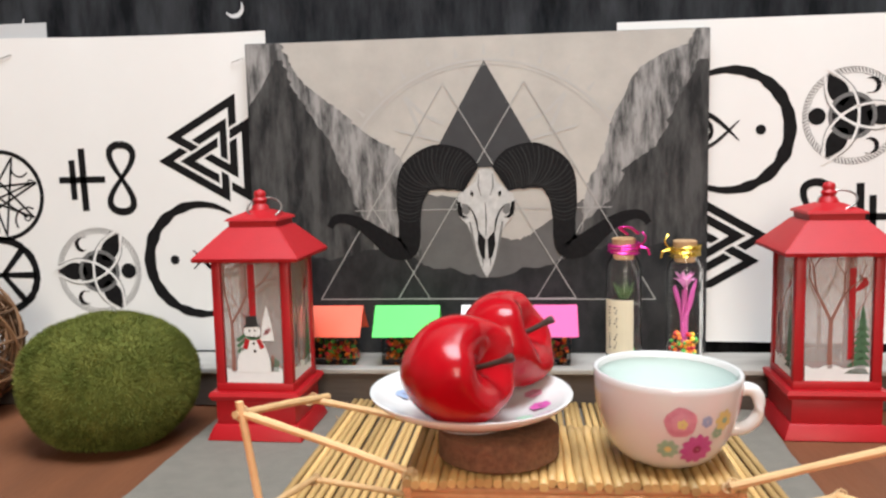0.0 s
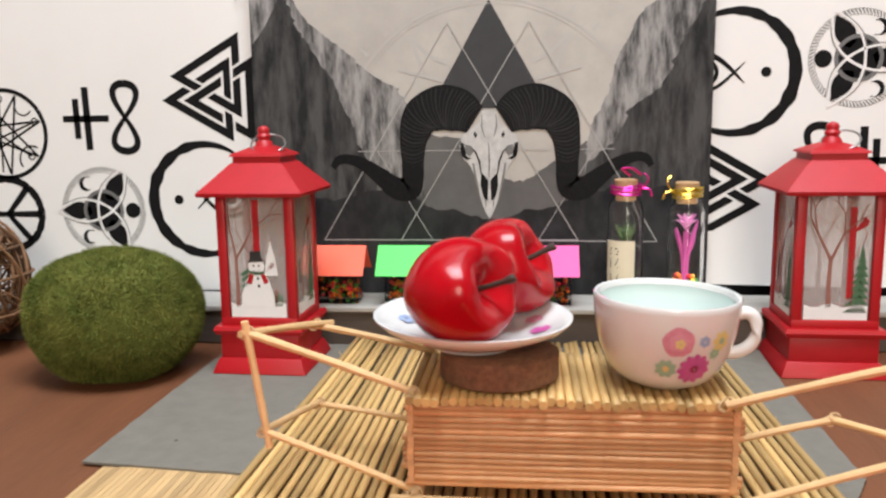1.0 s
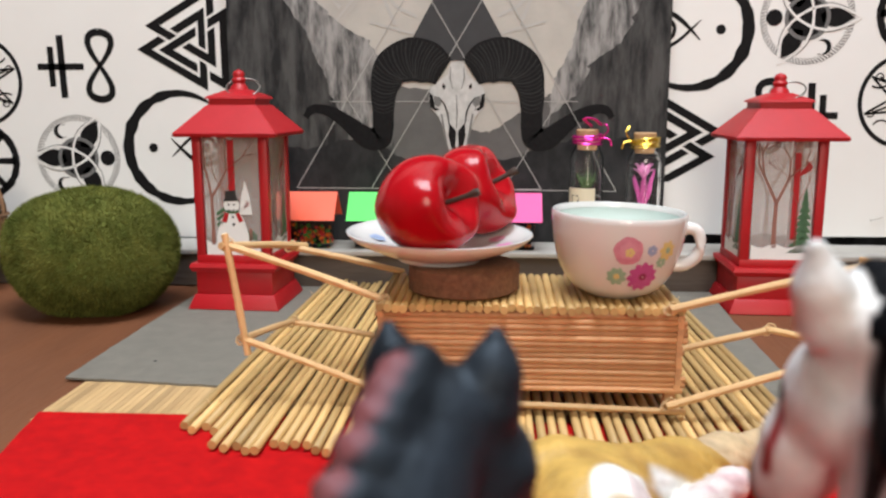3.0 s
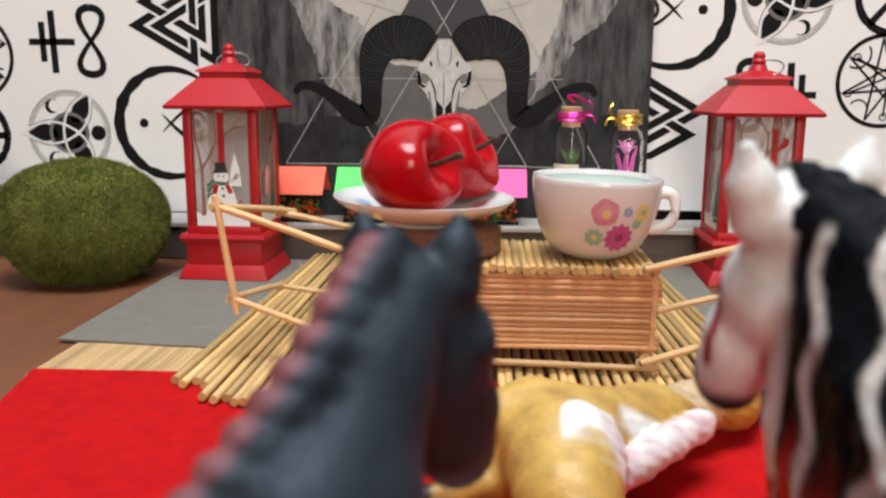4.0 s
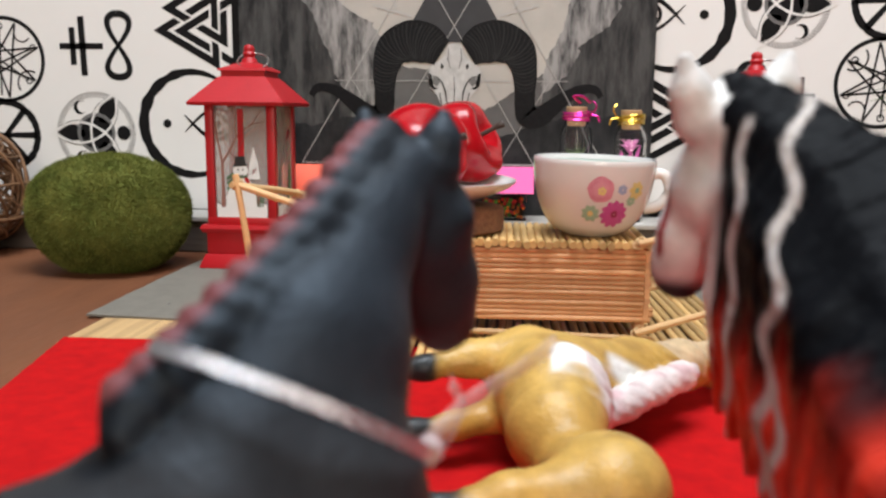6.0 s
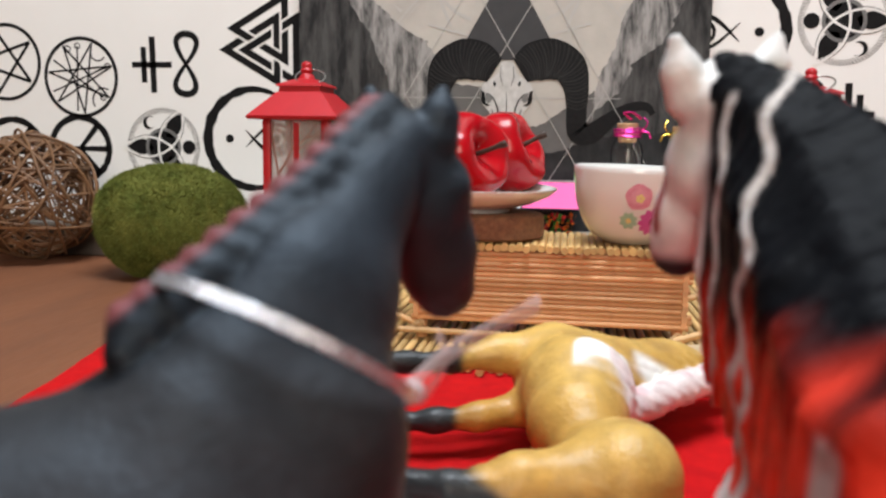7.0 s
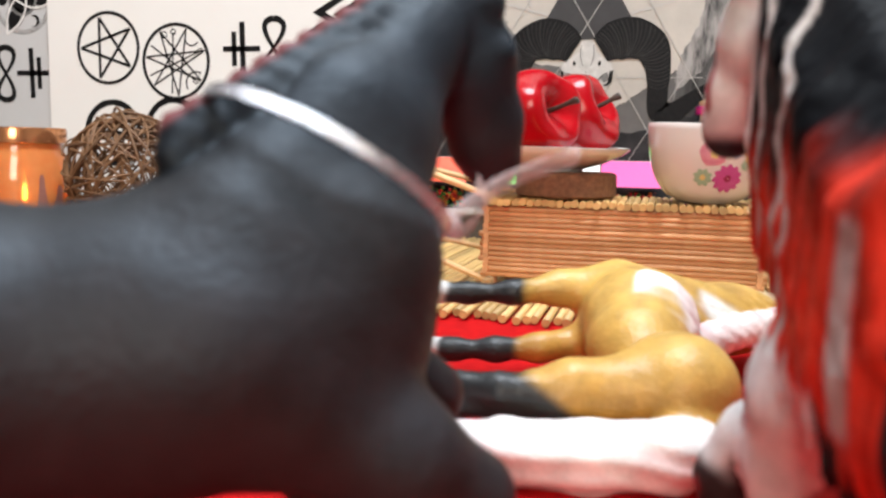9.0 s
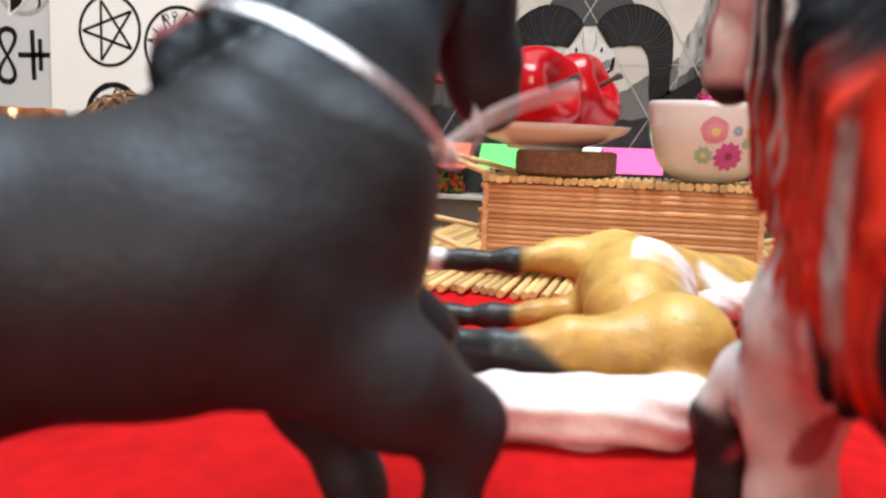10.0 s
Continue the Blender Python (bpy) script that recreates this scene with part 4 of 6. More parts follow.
def bird(bm, x, z, s=0.0035):
    poly(bm, [(x - s * 1.3, z - s), (x - s * 0.2, z - s * 0.5), (x + s * 0.6, z), (x + s * 0.9, z + s * 0.7), (x + s * 0.5, z + s * 1.1), (x + s * 0.1, z + s * 1.5), (x - s * 0.1, z + s * 0.8), (x - s * 0.7, z + s * 0.2)])


def lantern(m, label, ring_turn, tip=0.0):
    lan = thing("lantern", m, label, "lantern", "red lanterns beside the altar")
    R = M["red"]
    bm = bmesh.new()
    frustum(bm, 0.0287, 0.0, 0.0250, 0.0085)
    chamfered(bm, 0.0006)
    base = part("base", bm, R, lan, smooth=25)
    part("plinth", boxed(-0.0240, -0.0240, 0.0083, 0.0240, 0.0240, 0.0225, bevel=0.0007), R, lan, smooth=25)
    bm = bmesh.new()
    frustum(bm, 0.0258, 0.0223, 0.0272, 0.0250)
    frustum(bm, 0.0272, 0.0249, 0.0262, 0.0272)
    part("flange", bm, R, lan, smooth=20)
    P = 0.0232
    part("sill_frame", boxed(-P, -P, 0.0271, P, P, 0.0318, bevel=0.0004), R, lan, smooth=25)
    for sx in (-1, 1):
        for sy in (-1, 1):
            part("corner_post", boxed(sx * P - (0.0 if sx < 0 else 0.0054), sy * P - (0.0 if sy < 0 else 0.0054), 0.0316, sx * P + (0.0054 if sx < 0 else 0.0), sy * P + (0.0054 if sy < 0 else 0.0), 0.1012, bevel=0.0006), R, lan, smooth=25)
    for k in range(4):
        rot = Matrix.Rotation(k * math.pi / 2, 4, "Z")
        pane = part("pane", boxed(-0.0172, -P + 0.0012, 0.0317, 0.0172, -P + 0.0020, 0.1010), M["pane"], lan, "clear pane printed with a snowy wood", m=rot)
        art = Matrix.Translation((0, -P + 0.0010, 0))
        snow = bmesh.new()
        poly(snow, [(-0.0168, 0.0320), (0.0168, 0.0320)] + [(0.0168 - 0.0336 * i / 10, 0.0400 + 0.0012 * math.sin(i * 1.3)) for i in range(11)])
        bark, red, pine, blk = bmesh.new(), bmesh.new(), bmesh.new(), bmesh.new()
        if k % 2 == 0:
            if tip:
                bare_tree(bark, -0.004, 0.039, 0.062, 3, 0.0028)
                bare_tree(bark, 0.008, 0.040, 0.058, 4, 0.0010)
                stroke(red, [(0.0068, 0.044), (0.0066, 0.094)], 0.0034)
                bird(red, 0.0120, 0.0840)
                for i in range(9):
                    z = 0.036 + 0.0040 * i
                    w = 0.0092 * (1 - i / 9.5)
                    poly(pine, [(0.0125 - w, z), (min(0.0168, 0.0125 + w), z), (0.0125, z + 0.0062)])
            else:
                bare_tree(bark, -0.0125, 0.038, 0.066, 5, 0.0024)
                bare_tree(bark, -0.004, 0.045, 0.056, 6, 0.0010)
                stroke(red, [(0.0004, 0.060), (0.0004, 0.099)], 0.0040)
                poly(snow, [(-0.0105, 0.0380), (0.0100, 0.0380), (0.0098, 0.0445), (0.0072, 0.0530), (0.0042, 0.0575), (-0.0040, 0.0575), (-0.0072, 0.0530), (-0.0100, 0.0445)], -0.0001)
                disc(snow, -0.0004, 0.0612, 0.0049, -0.0001)
                poly(snow, [(0.0045, 0.0560), (0.0125, 0.0560), (0.0112, 0.0660), (0.0086, 0.0760), (0.0058, 0.0660)])
                poly(blk, [(-0.0058, 0.0636), (0.0048, 0.0642), (0.0030, 0.0660), (0.0026, 0.0702), (-0.0038, 0.0698), (-0.0040, 0.0654)], -0.0003)
                for x, z, r in ((0.0004, 0.0545, 0.0008), (0.0008, 0.0502, 0.0009), (-0.0020, 0.0618, 0.0006), (0.0012, 0.0618, 0.0006)):
                    disc(blk, x, z, r, -0.0003, 10)
                stroke(blk, arc(-0.0004, 0.0605, 0.0024, 215, 325, 8), 0.0005, -0.0003)
                poly(red, [(-0.0044, 0.0572), (-0.0020, 0.0566), (-0.0036, 0.0512), (-0.0066, 0.0520)], -0.0003)
                poly(red, [(0.0020, 0.0566), (0.0044, 0.0572), (0.0068, 0.0524), (0.0042, 0.0512)], -0.0003)
                bird(red, 0.0086, 0.0608, 0.0026)
                for i in range(9):
                    disc(pine, -0.0088 + 0.0016 * (i % 3), 0.0500 + 0.0011 * i, 0.0012, -0.0001, 8)
                    disc(pine, -0.0036 + 0.0009 * i, 0.0580 - 0.0009 * math.sin(math.pi * i / 8), 0.0008, -0.0002, 8)
                stroke(bark, [(0.0110, 0.0385), (0.0112, 0.0480)], 0.0016)
                for i in range(5):
                    stroke(pine, [(0.0085 + 0.0014 * i, 0.0385), (0.0080 + 0.0016 * i, 0.0450 + 0.0012 * (i % 2))], 0.0010)
        else:
            bare_tree(bark, -0.006, 0.038, 0.060, 7, 0.0022)
            bare_tree(bark, 0.004, 0.040, 0.058, 8, 0.0012)
            for i in range(9):
                z = 0.036 + 0.0036 * i
                w = 0.0085 * (1 - i / 9.5)
                poly(pine, [(0.0110 - w, z), (min(0.0168, 0.0110 + w), z), (0.0110, z + 0.0055)])
            stroke(blk, [(-0.011, 0.05), (-0.0105, 0.064)], 0.0022)
            bird(red, 0.009, 0.083, 0.003)
        for nm, b, mt in (("snow_print", snow, "snow_print"), ("tree_print", bark, "bark_print"), ("red_print", red, "red"), ("pine_print", pine, "pine_print"), ("dark_print", blk, "black_print")):
            if b.faces:
                part(nm, b, M[mt], pane, m=art)
            else:
                b.free()
    bm = bmesh.new()
    frustum(bm, 0.0312, 0.1010, 0.0318, 0.1028)
    frustum(bm, 0.0318, 0.1027, 0.0155, 0.1190)
    bmesh.ops.bevel(bm, geom=bm.edges[:], offset=0.0005, segments=2, affect="EDGES")
    part("roof", bm, R, lan, smooth=25)
    bm = bmesh.new()
    frustum(bm, 0.0145, 0.1188, 0.0145, 0.1225)
    frustum(bm, 0.0162, 0.1224, 0.0155, 0.1238)
    frustum(bm, 0.0155, 0.1237, 0.0056, 0.1278)
    part("crown", bm, R, lan, smooth=25)
    bm = bmesh.new()
    lathe(bm, [(0.0058, 0.1274), (0.0047, 0.1300), (0.0034, 0.1314), (0.0044, 0.1334), (0.0032, 0.1350), (0.0037, 0.1366), (0.0028, 0.1384), (0.0006, 0.1393)], 20)
    part("finial", bm, R, lan, smooth=50)
    bm = bmesh.new()
    ring_tube(bm, (0, 0, 0), 0.0100, 0.00058, 40, 8)
    part("hanging_ring", bm, M["steel"], lan, "silver wire ring", smooth=80, m=Matrix.Translation((0.0036, -0.0030, 0.1290)) @ Matrix.Rotation(radians(ring_turn), 4, "Z") @ Matrix.Rotation(radians(32), 4, "X"))
    return lan


LZ = 0.0024
lantern(pose(-0.1105, 0.4890, LZ, 0, 0, -2.0) @ Matrix.Diagonal((0.97, 0.97, 1.012, 1)), "red plastic lantern with snowman panes standing on grey felt", 12)
lantern(pose(0.2120, 0.5060, 0.0003, 0, 0, -1.5) @ Matrix.Diagonal((1.0, 1.0, 1.012, 1)), "red plastic lantern with bare tree panes standing at the felt's edge", -30, 1.0)

# ---- little bead houses on the ledge ----
SZ = 0.0264


def beads(bm, x0, x1, y0, y1, z0, z1, n, r, rnd):
    for _ in range(n):
        q = bmesh.ops.create_icosphere(bm, subdivisions=1, radius=r * rnd.uniform(0.7, 1.2))
        bmesh.ops.translate(bm, verts=q["verts"], vec=(rnd.uniform(x0, x1), rnd.uniform(y0, y1), rnd.uniform(z0, z1)))


def bead_house(x, roof_mat, colour, seed, wide=1.0):
    h = thing("bead_house", pose(x, 0.5480, SZ) @ Matrix.Diagonal((wide, 1, 1, 1)), "tiny clear house box of beads with " + colour + " roof", "toy house", "bead houses on the ledge")
    rnd = random.Random(seed)
    part("clear_box", boxed(-0.0165, -0.0090, 0, 0.0165, 0.0090, 0.0200, bevel=0.0006), M["clearbox"], h)
    for nm, mt, k in (("orange_beads", "bead_o", 34), ("green_beads", "bead_g", 22), ("red_beads", "bead_r", 26)):
        bm = bmesh.new()
        beads(bm, -0.0145, 0.0145, -0.0072, 0.0072, 0.0018, 0.0150, k, 0.0016, rnd)
        tagged(part(nm, bm, M[mt], h), kind="stuff")
    part("dark_back", boxed(-0.0150, 0.0076, 0.0010, 0.0150, 0.0084, 0.0170), M["black_print"], h)
    bm = bmesh.new()
    for s in (-1, 1):
        loft(bm, [[(xx, s * 0.0150, 0.0201), (xx, 0.0, 0.0368), (xx, 0.0, 0.0376), (xx, s * 0.0160, 0.0199)] for xx in (-0.0212, 0.0212)])
    part("roof", bm, M[roof_mat], h, "bright " + colour + " folded roof")
    return h


bead_house(-0.0850, "orange", "neon orange", 1)
bead_house(-0.0345, "green", "neon green", 2)
bead_house(0.0160, "whiteplastic", "white", 3, 0.72)
bead_house(0.0535, "pink", "neon pink", 4)

# ---- corked bottles ----


def bottle(x, label, height, foil, seed):
    b = thing("corked_bottle", pose(x, 0.5490, SZ), label, "bottle", "little bottles on the ledge")
    rnd = random.Random(seed)
    bm = bmesh.new()
    r = 0.0114
    lathe(bm, [(0.0004, 0.0), (r - 0.001, 0.0), (r, 0.001), (r, height - 0.018), (r - 0.001, height - 0.0145), (0.0082, height - 0.0115), (0.0078, height - 0.0085), (0.0086, height - 0.0070), (0.0086, height - 0.0055), (0.0068, height - 0.0055), (0.0066, height - 0.0110), (r - 0.0022, height - 0.0155), (r - 0.0012, height - 0.019), (r - 0.0012, 0.0016), (0.0004, 0.0012)], 36, closed=True)
    g = part("glass", bm, M["glass"], b, smooth=60)
    g.visible_shadow = False
    bm = bmesh.new()
    lathe(bm, [(0.0062, height - 0.0130), (0.0070, height - 0.0050), (0.0074, height), (0.0066, height + 0.0006)], 24)
    part("cork", bm, M["cork_pale"], b, smooth=50)
    for nm, mt, k in (("orange_beads", "bead_o", 24), ("red_beads", "bead_r", 16), ("yellow_beads", "bead_y", 18), ("green_beads", "bead_g", 14)):
        bm = bmesh.new()
        for _ in range(k):
            a, rr = rnd.uniform(0, 6.28), (r - 0.003) * math.sqrt(rnd.random())
            q = bmesh.ops.create_icosphere(bm, subdivisions=1, radius=rnd.uniform(0.0011, 0.0018))
            bmesh.ops.translate(bm, verts=q["verts"], vec=(rr * math.cos(a), rr * math.sin(a), rnd.uniform(0.003, 0.020 if foil == "foil_gold" else 0.010)))
        tagged(part(nm, bm, M[mt], b), kind="stuff")
    bm = bmesh.new()
    for k in range(7):
        ring_tube(bm, (0, 0, 0), 0.0092 + 0.0008 * rnd.random(), 0.00055, 24, 5, Matrix.Translation((0, 0, height - 0.0085 + 0.0008 * k)) @ Matrix.Rotation(rnd.uniform(-0.12, 0.12), 4, "X") @ Matrix.Rotation(rnd.uniform(-0.12, 0.12), 4, "Y"))
    s = 1 if foil == "foil_pink" else -1
    tube(bm, smooth_path([(s * 0.009, -0.002, height - 0.006), (s * 0.0125, -0.004, height - 0.001), (s * 0.0128, -0.004, height + 0.002), (s * 0.0105, -0.003, height + 0.0045)], 5), 0.0006, 6)
    tube(bm, smooth_path([(s * 0.009, -0.003, height - 0.005), (s * 0.014, -0.004, height - 0.006), (s * 0.0155, -0.004, height - 0.010)], 5), 0.0007, 6)
    part("foil_tie", bm, M[foil], b, "shiny " + foil.split("_")[1] + " foil tie")
    return b


b1 = bottle(0.1040, "corked glass bottle with cream label and pink tie", 0.0795, "foil_pink", 5)
bm = bmesh.new()
rnd = random.Random(3)
for _ in range(18):
    a, rr = rnd.uniform(0, 6.28), 0.007 * math.sqrt(rnd.random())
    tube(bm, [(rr * 0.3 * math.cos(a), rr * 0.3 * math.sin(a), 0.042), (rr * math.cos(a), rr * math.sin(a), 0.046 + rnd.uniform(0, 0.006))], [0.0010, 0.0005], 5)
part("moss_sprig", bm, M["plant"], b1)
bm = bmesh.new()
for i in range(9):
    a0, a1 = radians(-165 + 100 * i / 9), radians(-165 + 100 * (i + 1) / 9)
    f = [bm.verts.new((0.01155 * math.cos(a), 0.01155 * math.sin(a), z)) for a, z in ((a0, 0.0065), (a1, 0.0065), (a1, 0.0420), (a0, 0.0420))]
    bm.faces.new(f)
bmesh.ops.remove_doubles(bm, verts=bm.verts, dist=1e-6)
lab = part("paper_label", bm, M["label"], b1)
bm = bmesh.new()
for i in range(16):
    z = 0.011 + 0.0017 * i
    if i in (6, 7, 12):
        continue
    a0, a1 = radians(-146), radians(-122 + 3 * (i % 3))
    f = [bm.verts.new((0.0117 * math.cos(a), 0.0117 * math.sin(a), zz)) for a, zz in ((a0, z), (a1, z), (a1, z + 0.0009), (a0, z + 0.0009))]
    bm.faces.new(f)
part("print_bars", bm, M["ink"], lab)
bm = bmesh.new()
tube(bm, smooth_path([(0.0085, -0.004, 0.0830), (0.003, -0.006, 0.0870), (-0.003, -0.006, 0.0868), (0.002, -0.004, 0.0825)], 5), 0.0016, 8, squash=0.5)
part("foil_bow", bm, M["foil_pink"], b1, "shiny pink foil bow")

b2 = bottle(0.1418, "corked glass bottle holding a pink paper flower", 0.0775, "foil_gold", 6)
bm = bmesh.new()
for k in range(14):
    a = 2 * math.pi * k / 14 + 0.2
    up = 0.9 if k % 2 else 0.55
    p0 = Vector((0, 0, 0.048))
    p2 = Vector((0.0072 * math.cos(a) * (1.2 - up * 0.4), 0.0072 * math.sin(a) * (1.2 - up * 0.4), 0.048 + 0.011 * up))
    tube(bm, [p0, (p0 + p2) / 2 + Vector((0, 0, 0.002)), p2], [0.0006, 0.0018, 0.0004], 6, squash=0.4)
part("paper_flower", bm, M["petal"], b2)
bm = bmesh.new()
for k in range(6):
    a = 2 * math.pi * k / 6
    tube(bm, smooth_path([(0.001 * math.cos(a), 0.001 * math.sin(a), 0.014), (0.002 * math.cos(a), 0.002 * math.sin(a), 0.032), (0.0075 * math.cos(a + 0.5), 0.0075 * math.sin(a + 0.5), 0.044 + 0.002 * k % 3)], 4), [0.0010] * 5 + [0.0014, 0.0016, 0.0012, 0.0004], 6)
part("flower_stems", bm, M["petal_mag"], b2)

# ---- moss stone ----


def moss_stone(m):
    ob = thing("moss_stone", m, "rounded decorative stone covered in short green moss", "moss stone")
    bm = bmesh.new()
    bmesh.ops.create_icosphere(bm, subdivisions=5, radius=1.0)
    for v in bm.verts:
        d = v.co.normalized()
        d = Vector([math.copysign(abs(q) ** 0.86, q) for q in d])
        k = 1 + 0.05 * noise.noise(d * 1.3 + Vector((3, 1, 0))) + 0.02 * noise.noise(d * 4)
        x, y, z = d.x * 0.0475 * k, d.y * 0.0430 * k, d.z * 0.0378 * k
        x, y = x * (1 - 0.10 * max(0, -d.z) ** 2), y * (1 - 0.05 * max(0, -d.z))
        z += 0.003 * -d.x * max(0, d.z) + 0.010 * max(0, -d.x - 0.25) * max(0, -d.z)
        if z < -0.0340:
            z = -0.0340 + (z + 0.0340) * 0.1
        v.co = (x, y, z + 0.0345)
    bm.normal_update()
    pts = [(v.co.copy(), v.normal.copy()) for v in bm.verts]
    faces = [[v.index for v in f.verts] for f in bm.faces]
    part("stone_body", bm, M["moss"], ob, smooth=180)
    rnd = np.random.RandomState(4)
    co = np.array([p[0] for p in pts])
    no = np.array([p[1] for p in pts])
    fa = np.array(faces)
    n = 72000
    pick = fa[rnd.randint(0, len(fa), n)]
    w = rnd.dirichlet((1, 1, 1), n)
    p = (co[pick] * w[:, :, None]).sum(1)
    nn = (no[pick] * w[:, :, None]).sum(1)
    d = nn + rnd.normal(0, 0.55, (n, 3)) + np.array((0, 0, -0.15))
    d /= np.linalg.norm(d, axis=1)[:, None]
    side = np.cross(d, rnd.normal(0, 1, (n, 3)))
    side /= np.linalg.norm(side, axis=1)[:, None]
    ln = rnd.uniform(0.0014, 0.0038, n)[:, None]
    wd = 0.00024
    p = p - nn * 0.0003
    verts = np.stack((p - side * wd, p + side * wd, p + d * ln), 1).reshape(-1, 3)
    me = bpy.data.meshes.new("moss_pile")
    me.from_pydata(verts.tolist(), [], np.arange(n * 3).reshape(-1, 3).tolist())
    me.materials.append(M["moss"])
    fib = new("moss_pile", me)
    fib.parent = ob
    tagged(fib, kind="stuff")
    return ob


moss_stone(pose(-0.1980, 0.4690, 0.0003, 0, 0, -8))

# ---- twig ball ----


def twig_ball(m, R):
    ob = thing("twig_ball", m, "decorative ball woven from thin brown vine twigs", "twig ball")
    rnd = random.Random(11)
    for k in range(84):
        bm = bmesh.new()
        axis = Vector((rnd.gauss(0, 1), rnd.gauss(0, 1), rnd.gauss(0, 1))).normalized()
        off = rnd.uniform(-0.45, 0.45)
        rr = R * rnd.uniform(0.84, 0.985)
        q = Vector((0, 0, 1)).rotation_difference(axis).to_matrix()
        a0, span = rnd.uniform(0, 6.28), rnd.uniform(2.4, 6.0)
        pts = []
        for i in range(37):
            a = a0 + span * i / 36
            ro = rr * (1 + 0.03 * math.sin(a * 2 + k))
            h = off + 0.08 * math.sin(a * 1.5 + k)
            c = math.sqrt(max(0.05, 1 - h * h))
            pts.append(q @ Vector((ro * c * math.cos(a), ro * c * math.sin(a), ro * h)))
        tube(bm, pts, rnd.uniform(0.0005, 0.0012), 6)
        part("twig", bm, M["twig"], ob)
    return ob


twig_ball(pose(-0.3258, 0.5040, 0.0478), 0.0480)

# ---- copper candle jar ----
jar = thing("candle_jar", pose(-0.4180, 0.5000, 0.0004), "copper lustre glass jar with a lit candle inside", "candle jar")
bm = bmesh.new()
lathe(bm, [(0.0005, 0.0), (0.029, 0.0), (0.0325, 0.0025), (0.0345, 0.014), (0.0345, 0.035), (0.0335, 0.050), (0.0305, 0.060), (0.0290, 0.064), (0.0292, 0.067), (0.0315, 0.068), (0.0318, 0.0775), (0.0312, 0.079), (0.0296, 0.079), (0.0292, 0.068), (0.0272, 0.064), (0.0288, 0.058), (0.0315, 0.048), (0.0325, 0.034), (0.0322, 0.008), (0.0005, 0.005)], 48, closed=True)
part("glass_body", bm, M["copper"], jar, smooth=45)
rnd = random.Random(8)
for k in range(7):
    a = radians(-100 + 24 * k)
    bm = bmesh.new()
    z0, hh, ww = 0.004, rnd.uniform(0.016, 0.040), rnd.uniform(0.003, 0.006)
    pts = []
    for i in range(17):
        t = 2 * math.pi * i / 17
        x, z = ww * math.cos(t) * (1 + 0.3 * math.sin(3 * t + k)), z0 + hh / 2 + hh / 2 * math.sin(t)
        R = 0.0349 if z < 0.045 else 0.0346 - (z - 0.045) * 0.15
        pts.append((R * math.cos(a + x / R), R * math.sin(a + x / R), z))
    bm.faces.new([bm.verts.new(p) for p in pts])
    part("dark_blot", bm, M["bark_print"], jar, "dark worn patch in the lustre")
bm = bmesh.new()
lathe(bm, [(0.0005, 0.0055), (0.024, 0.0055), (0.0245, 0.018), (0.0235, 0.019), (0.0005, 0.0175)], 32)
part("candle", bm, M["wax"], jar, "cream wax candle", smooth=50)
bm = bmesh.new()
lathe(bm, [(0.0003, 0.0215), (0.0018, 0.024), (0.0022, 0.027), (0.0014, 0.032), (0.0002, 0.037)], 12)
part("flame", bm, M["flame"], jar, "small candle flame", smooth=80)
bm = bmesh.new()
lathe(bm, [(0.0297, 0.0678), (0.0319, 0.0678), (0.0323, 0.0775), (0.0314, 0.0796), (0.0297, 0.0796)], 48, closed=True)
part("rim", bm, M["rim_copper"], jar, "shiny copper rim", smooth=45)

# ---- horse figurines, each one modelled body ----


def surface_net(field, origin, h):
    """A closed mesh on the zero level of a grid of distances."""
    f = field
    nx, ny, nz = f.shape
    ins = f < 0
    c = [(i, j, k) for i in (0, 1) for j in (0, 1) for k in (0, 1)]

    def cut(a, o):
        return a[o[0]:nx - 1 + o[0], o[1]:ny - 1 + o[1], o[2]:nz - 1 + o[2]]
    cnt = sum(cut(ins, o).astype(np.int8) for o in c)
    act = (cnt > 0) & (cnt < 8)
    idx = np.argwhere(act)
    vid = np.full(act.shape, -1, np.int64)
    vid[act] = np.arange(len(idx))
    pos = np.zeros((len(idx), 3))
    num = np.zeros(len(idx))
    for a in c:
        for ax in range(3):
            if a[ax]:
                continue
            b = list(a)
            b[ax] = 1
            va = f[idx[:, 0] + a[0], idx[:, 1] + a[1], idx[:, 2] + a[2]]
            vb = f[idx[:, 0] + b[0], idx[:, 1] + b[1], idx[:, 2] + b[2]]
            s = (va < 0) != (vb < 0)
            t = np.where(s, va / np.where(s, va - vb, 1), 0)
            p = np.tile(np.array(a, float), (len(idx), 1))
            p[:, ax] += t
            pos[s] += p[s]
            num[s] += 1
    pos = origin + h * (idx + pos / num[:, None])
    faces = []
    for ax in range(3):
        u, v = [q for q in range(3) if q != ax]
        lo = [slice(1, n - 1) for n in f.shape]
        lo[ax] = slice(0, f.shape[ax] - 1)
        hi = list(lo)
        hi[ax] = slice(1, f.shape[ax])
        a, b = ins[tuple(lo)], ins[tuple(hi)]
        e = np.argwhere(a != b)
        if not len(e):
            continue
        flip = a[tuple(e.T)]
        e = e + 1
        e[:, ax] -= 1

        def cell(du, dv):
            q = e.copy()
            q[:, u] -= du
            q[:, v] -= dv
            return vid[q[:, 0], q[:, 1], q[:, 2]]
        quad = np.stack((cell(0, 0), cell(1, 0), cell(1, 1), cell(0, 1)), 1)
        if ax == 1:
            flip = ~flip
        quad[flip] = quad[flip][:, ::-1]
        faces.append(quad)
    return pos, np.concatenate(faces)


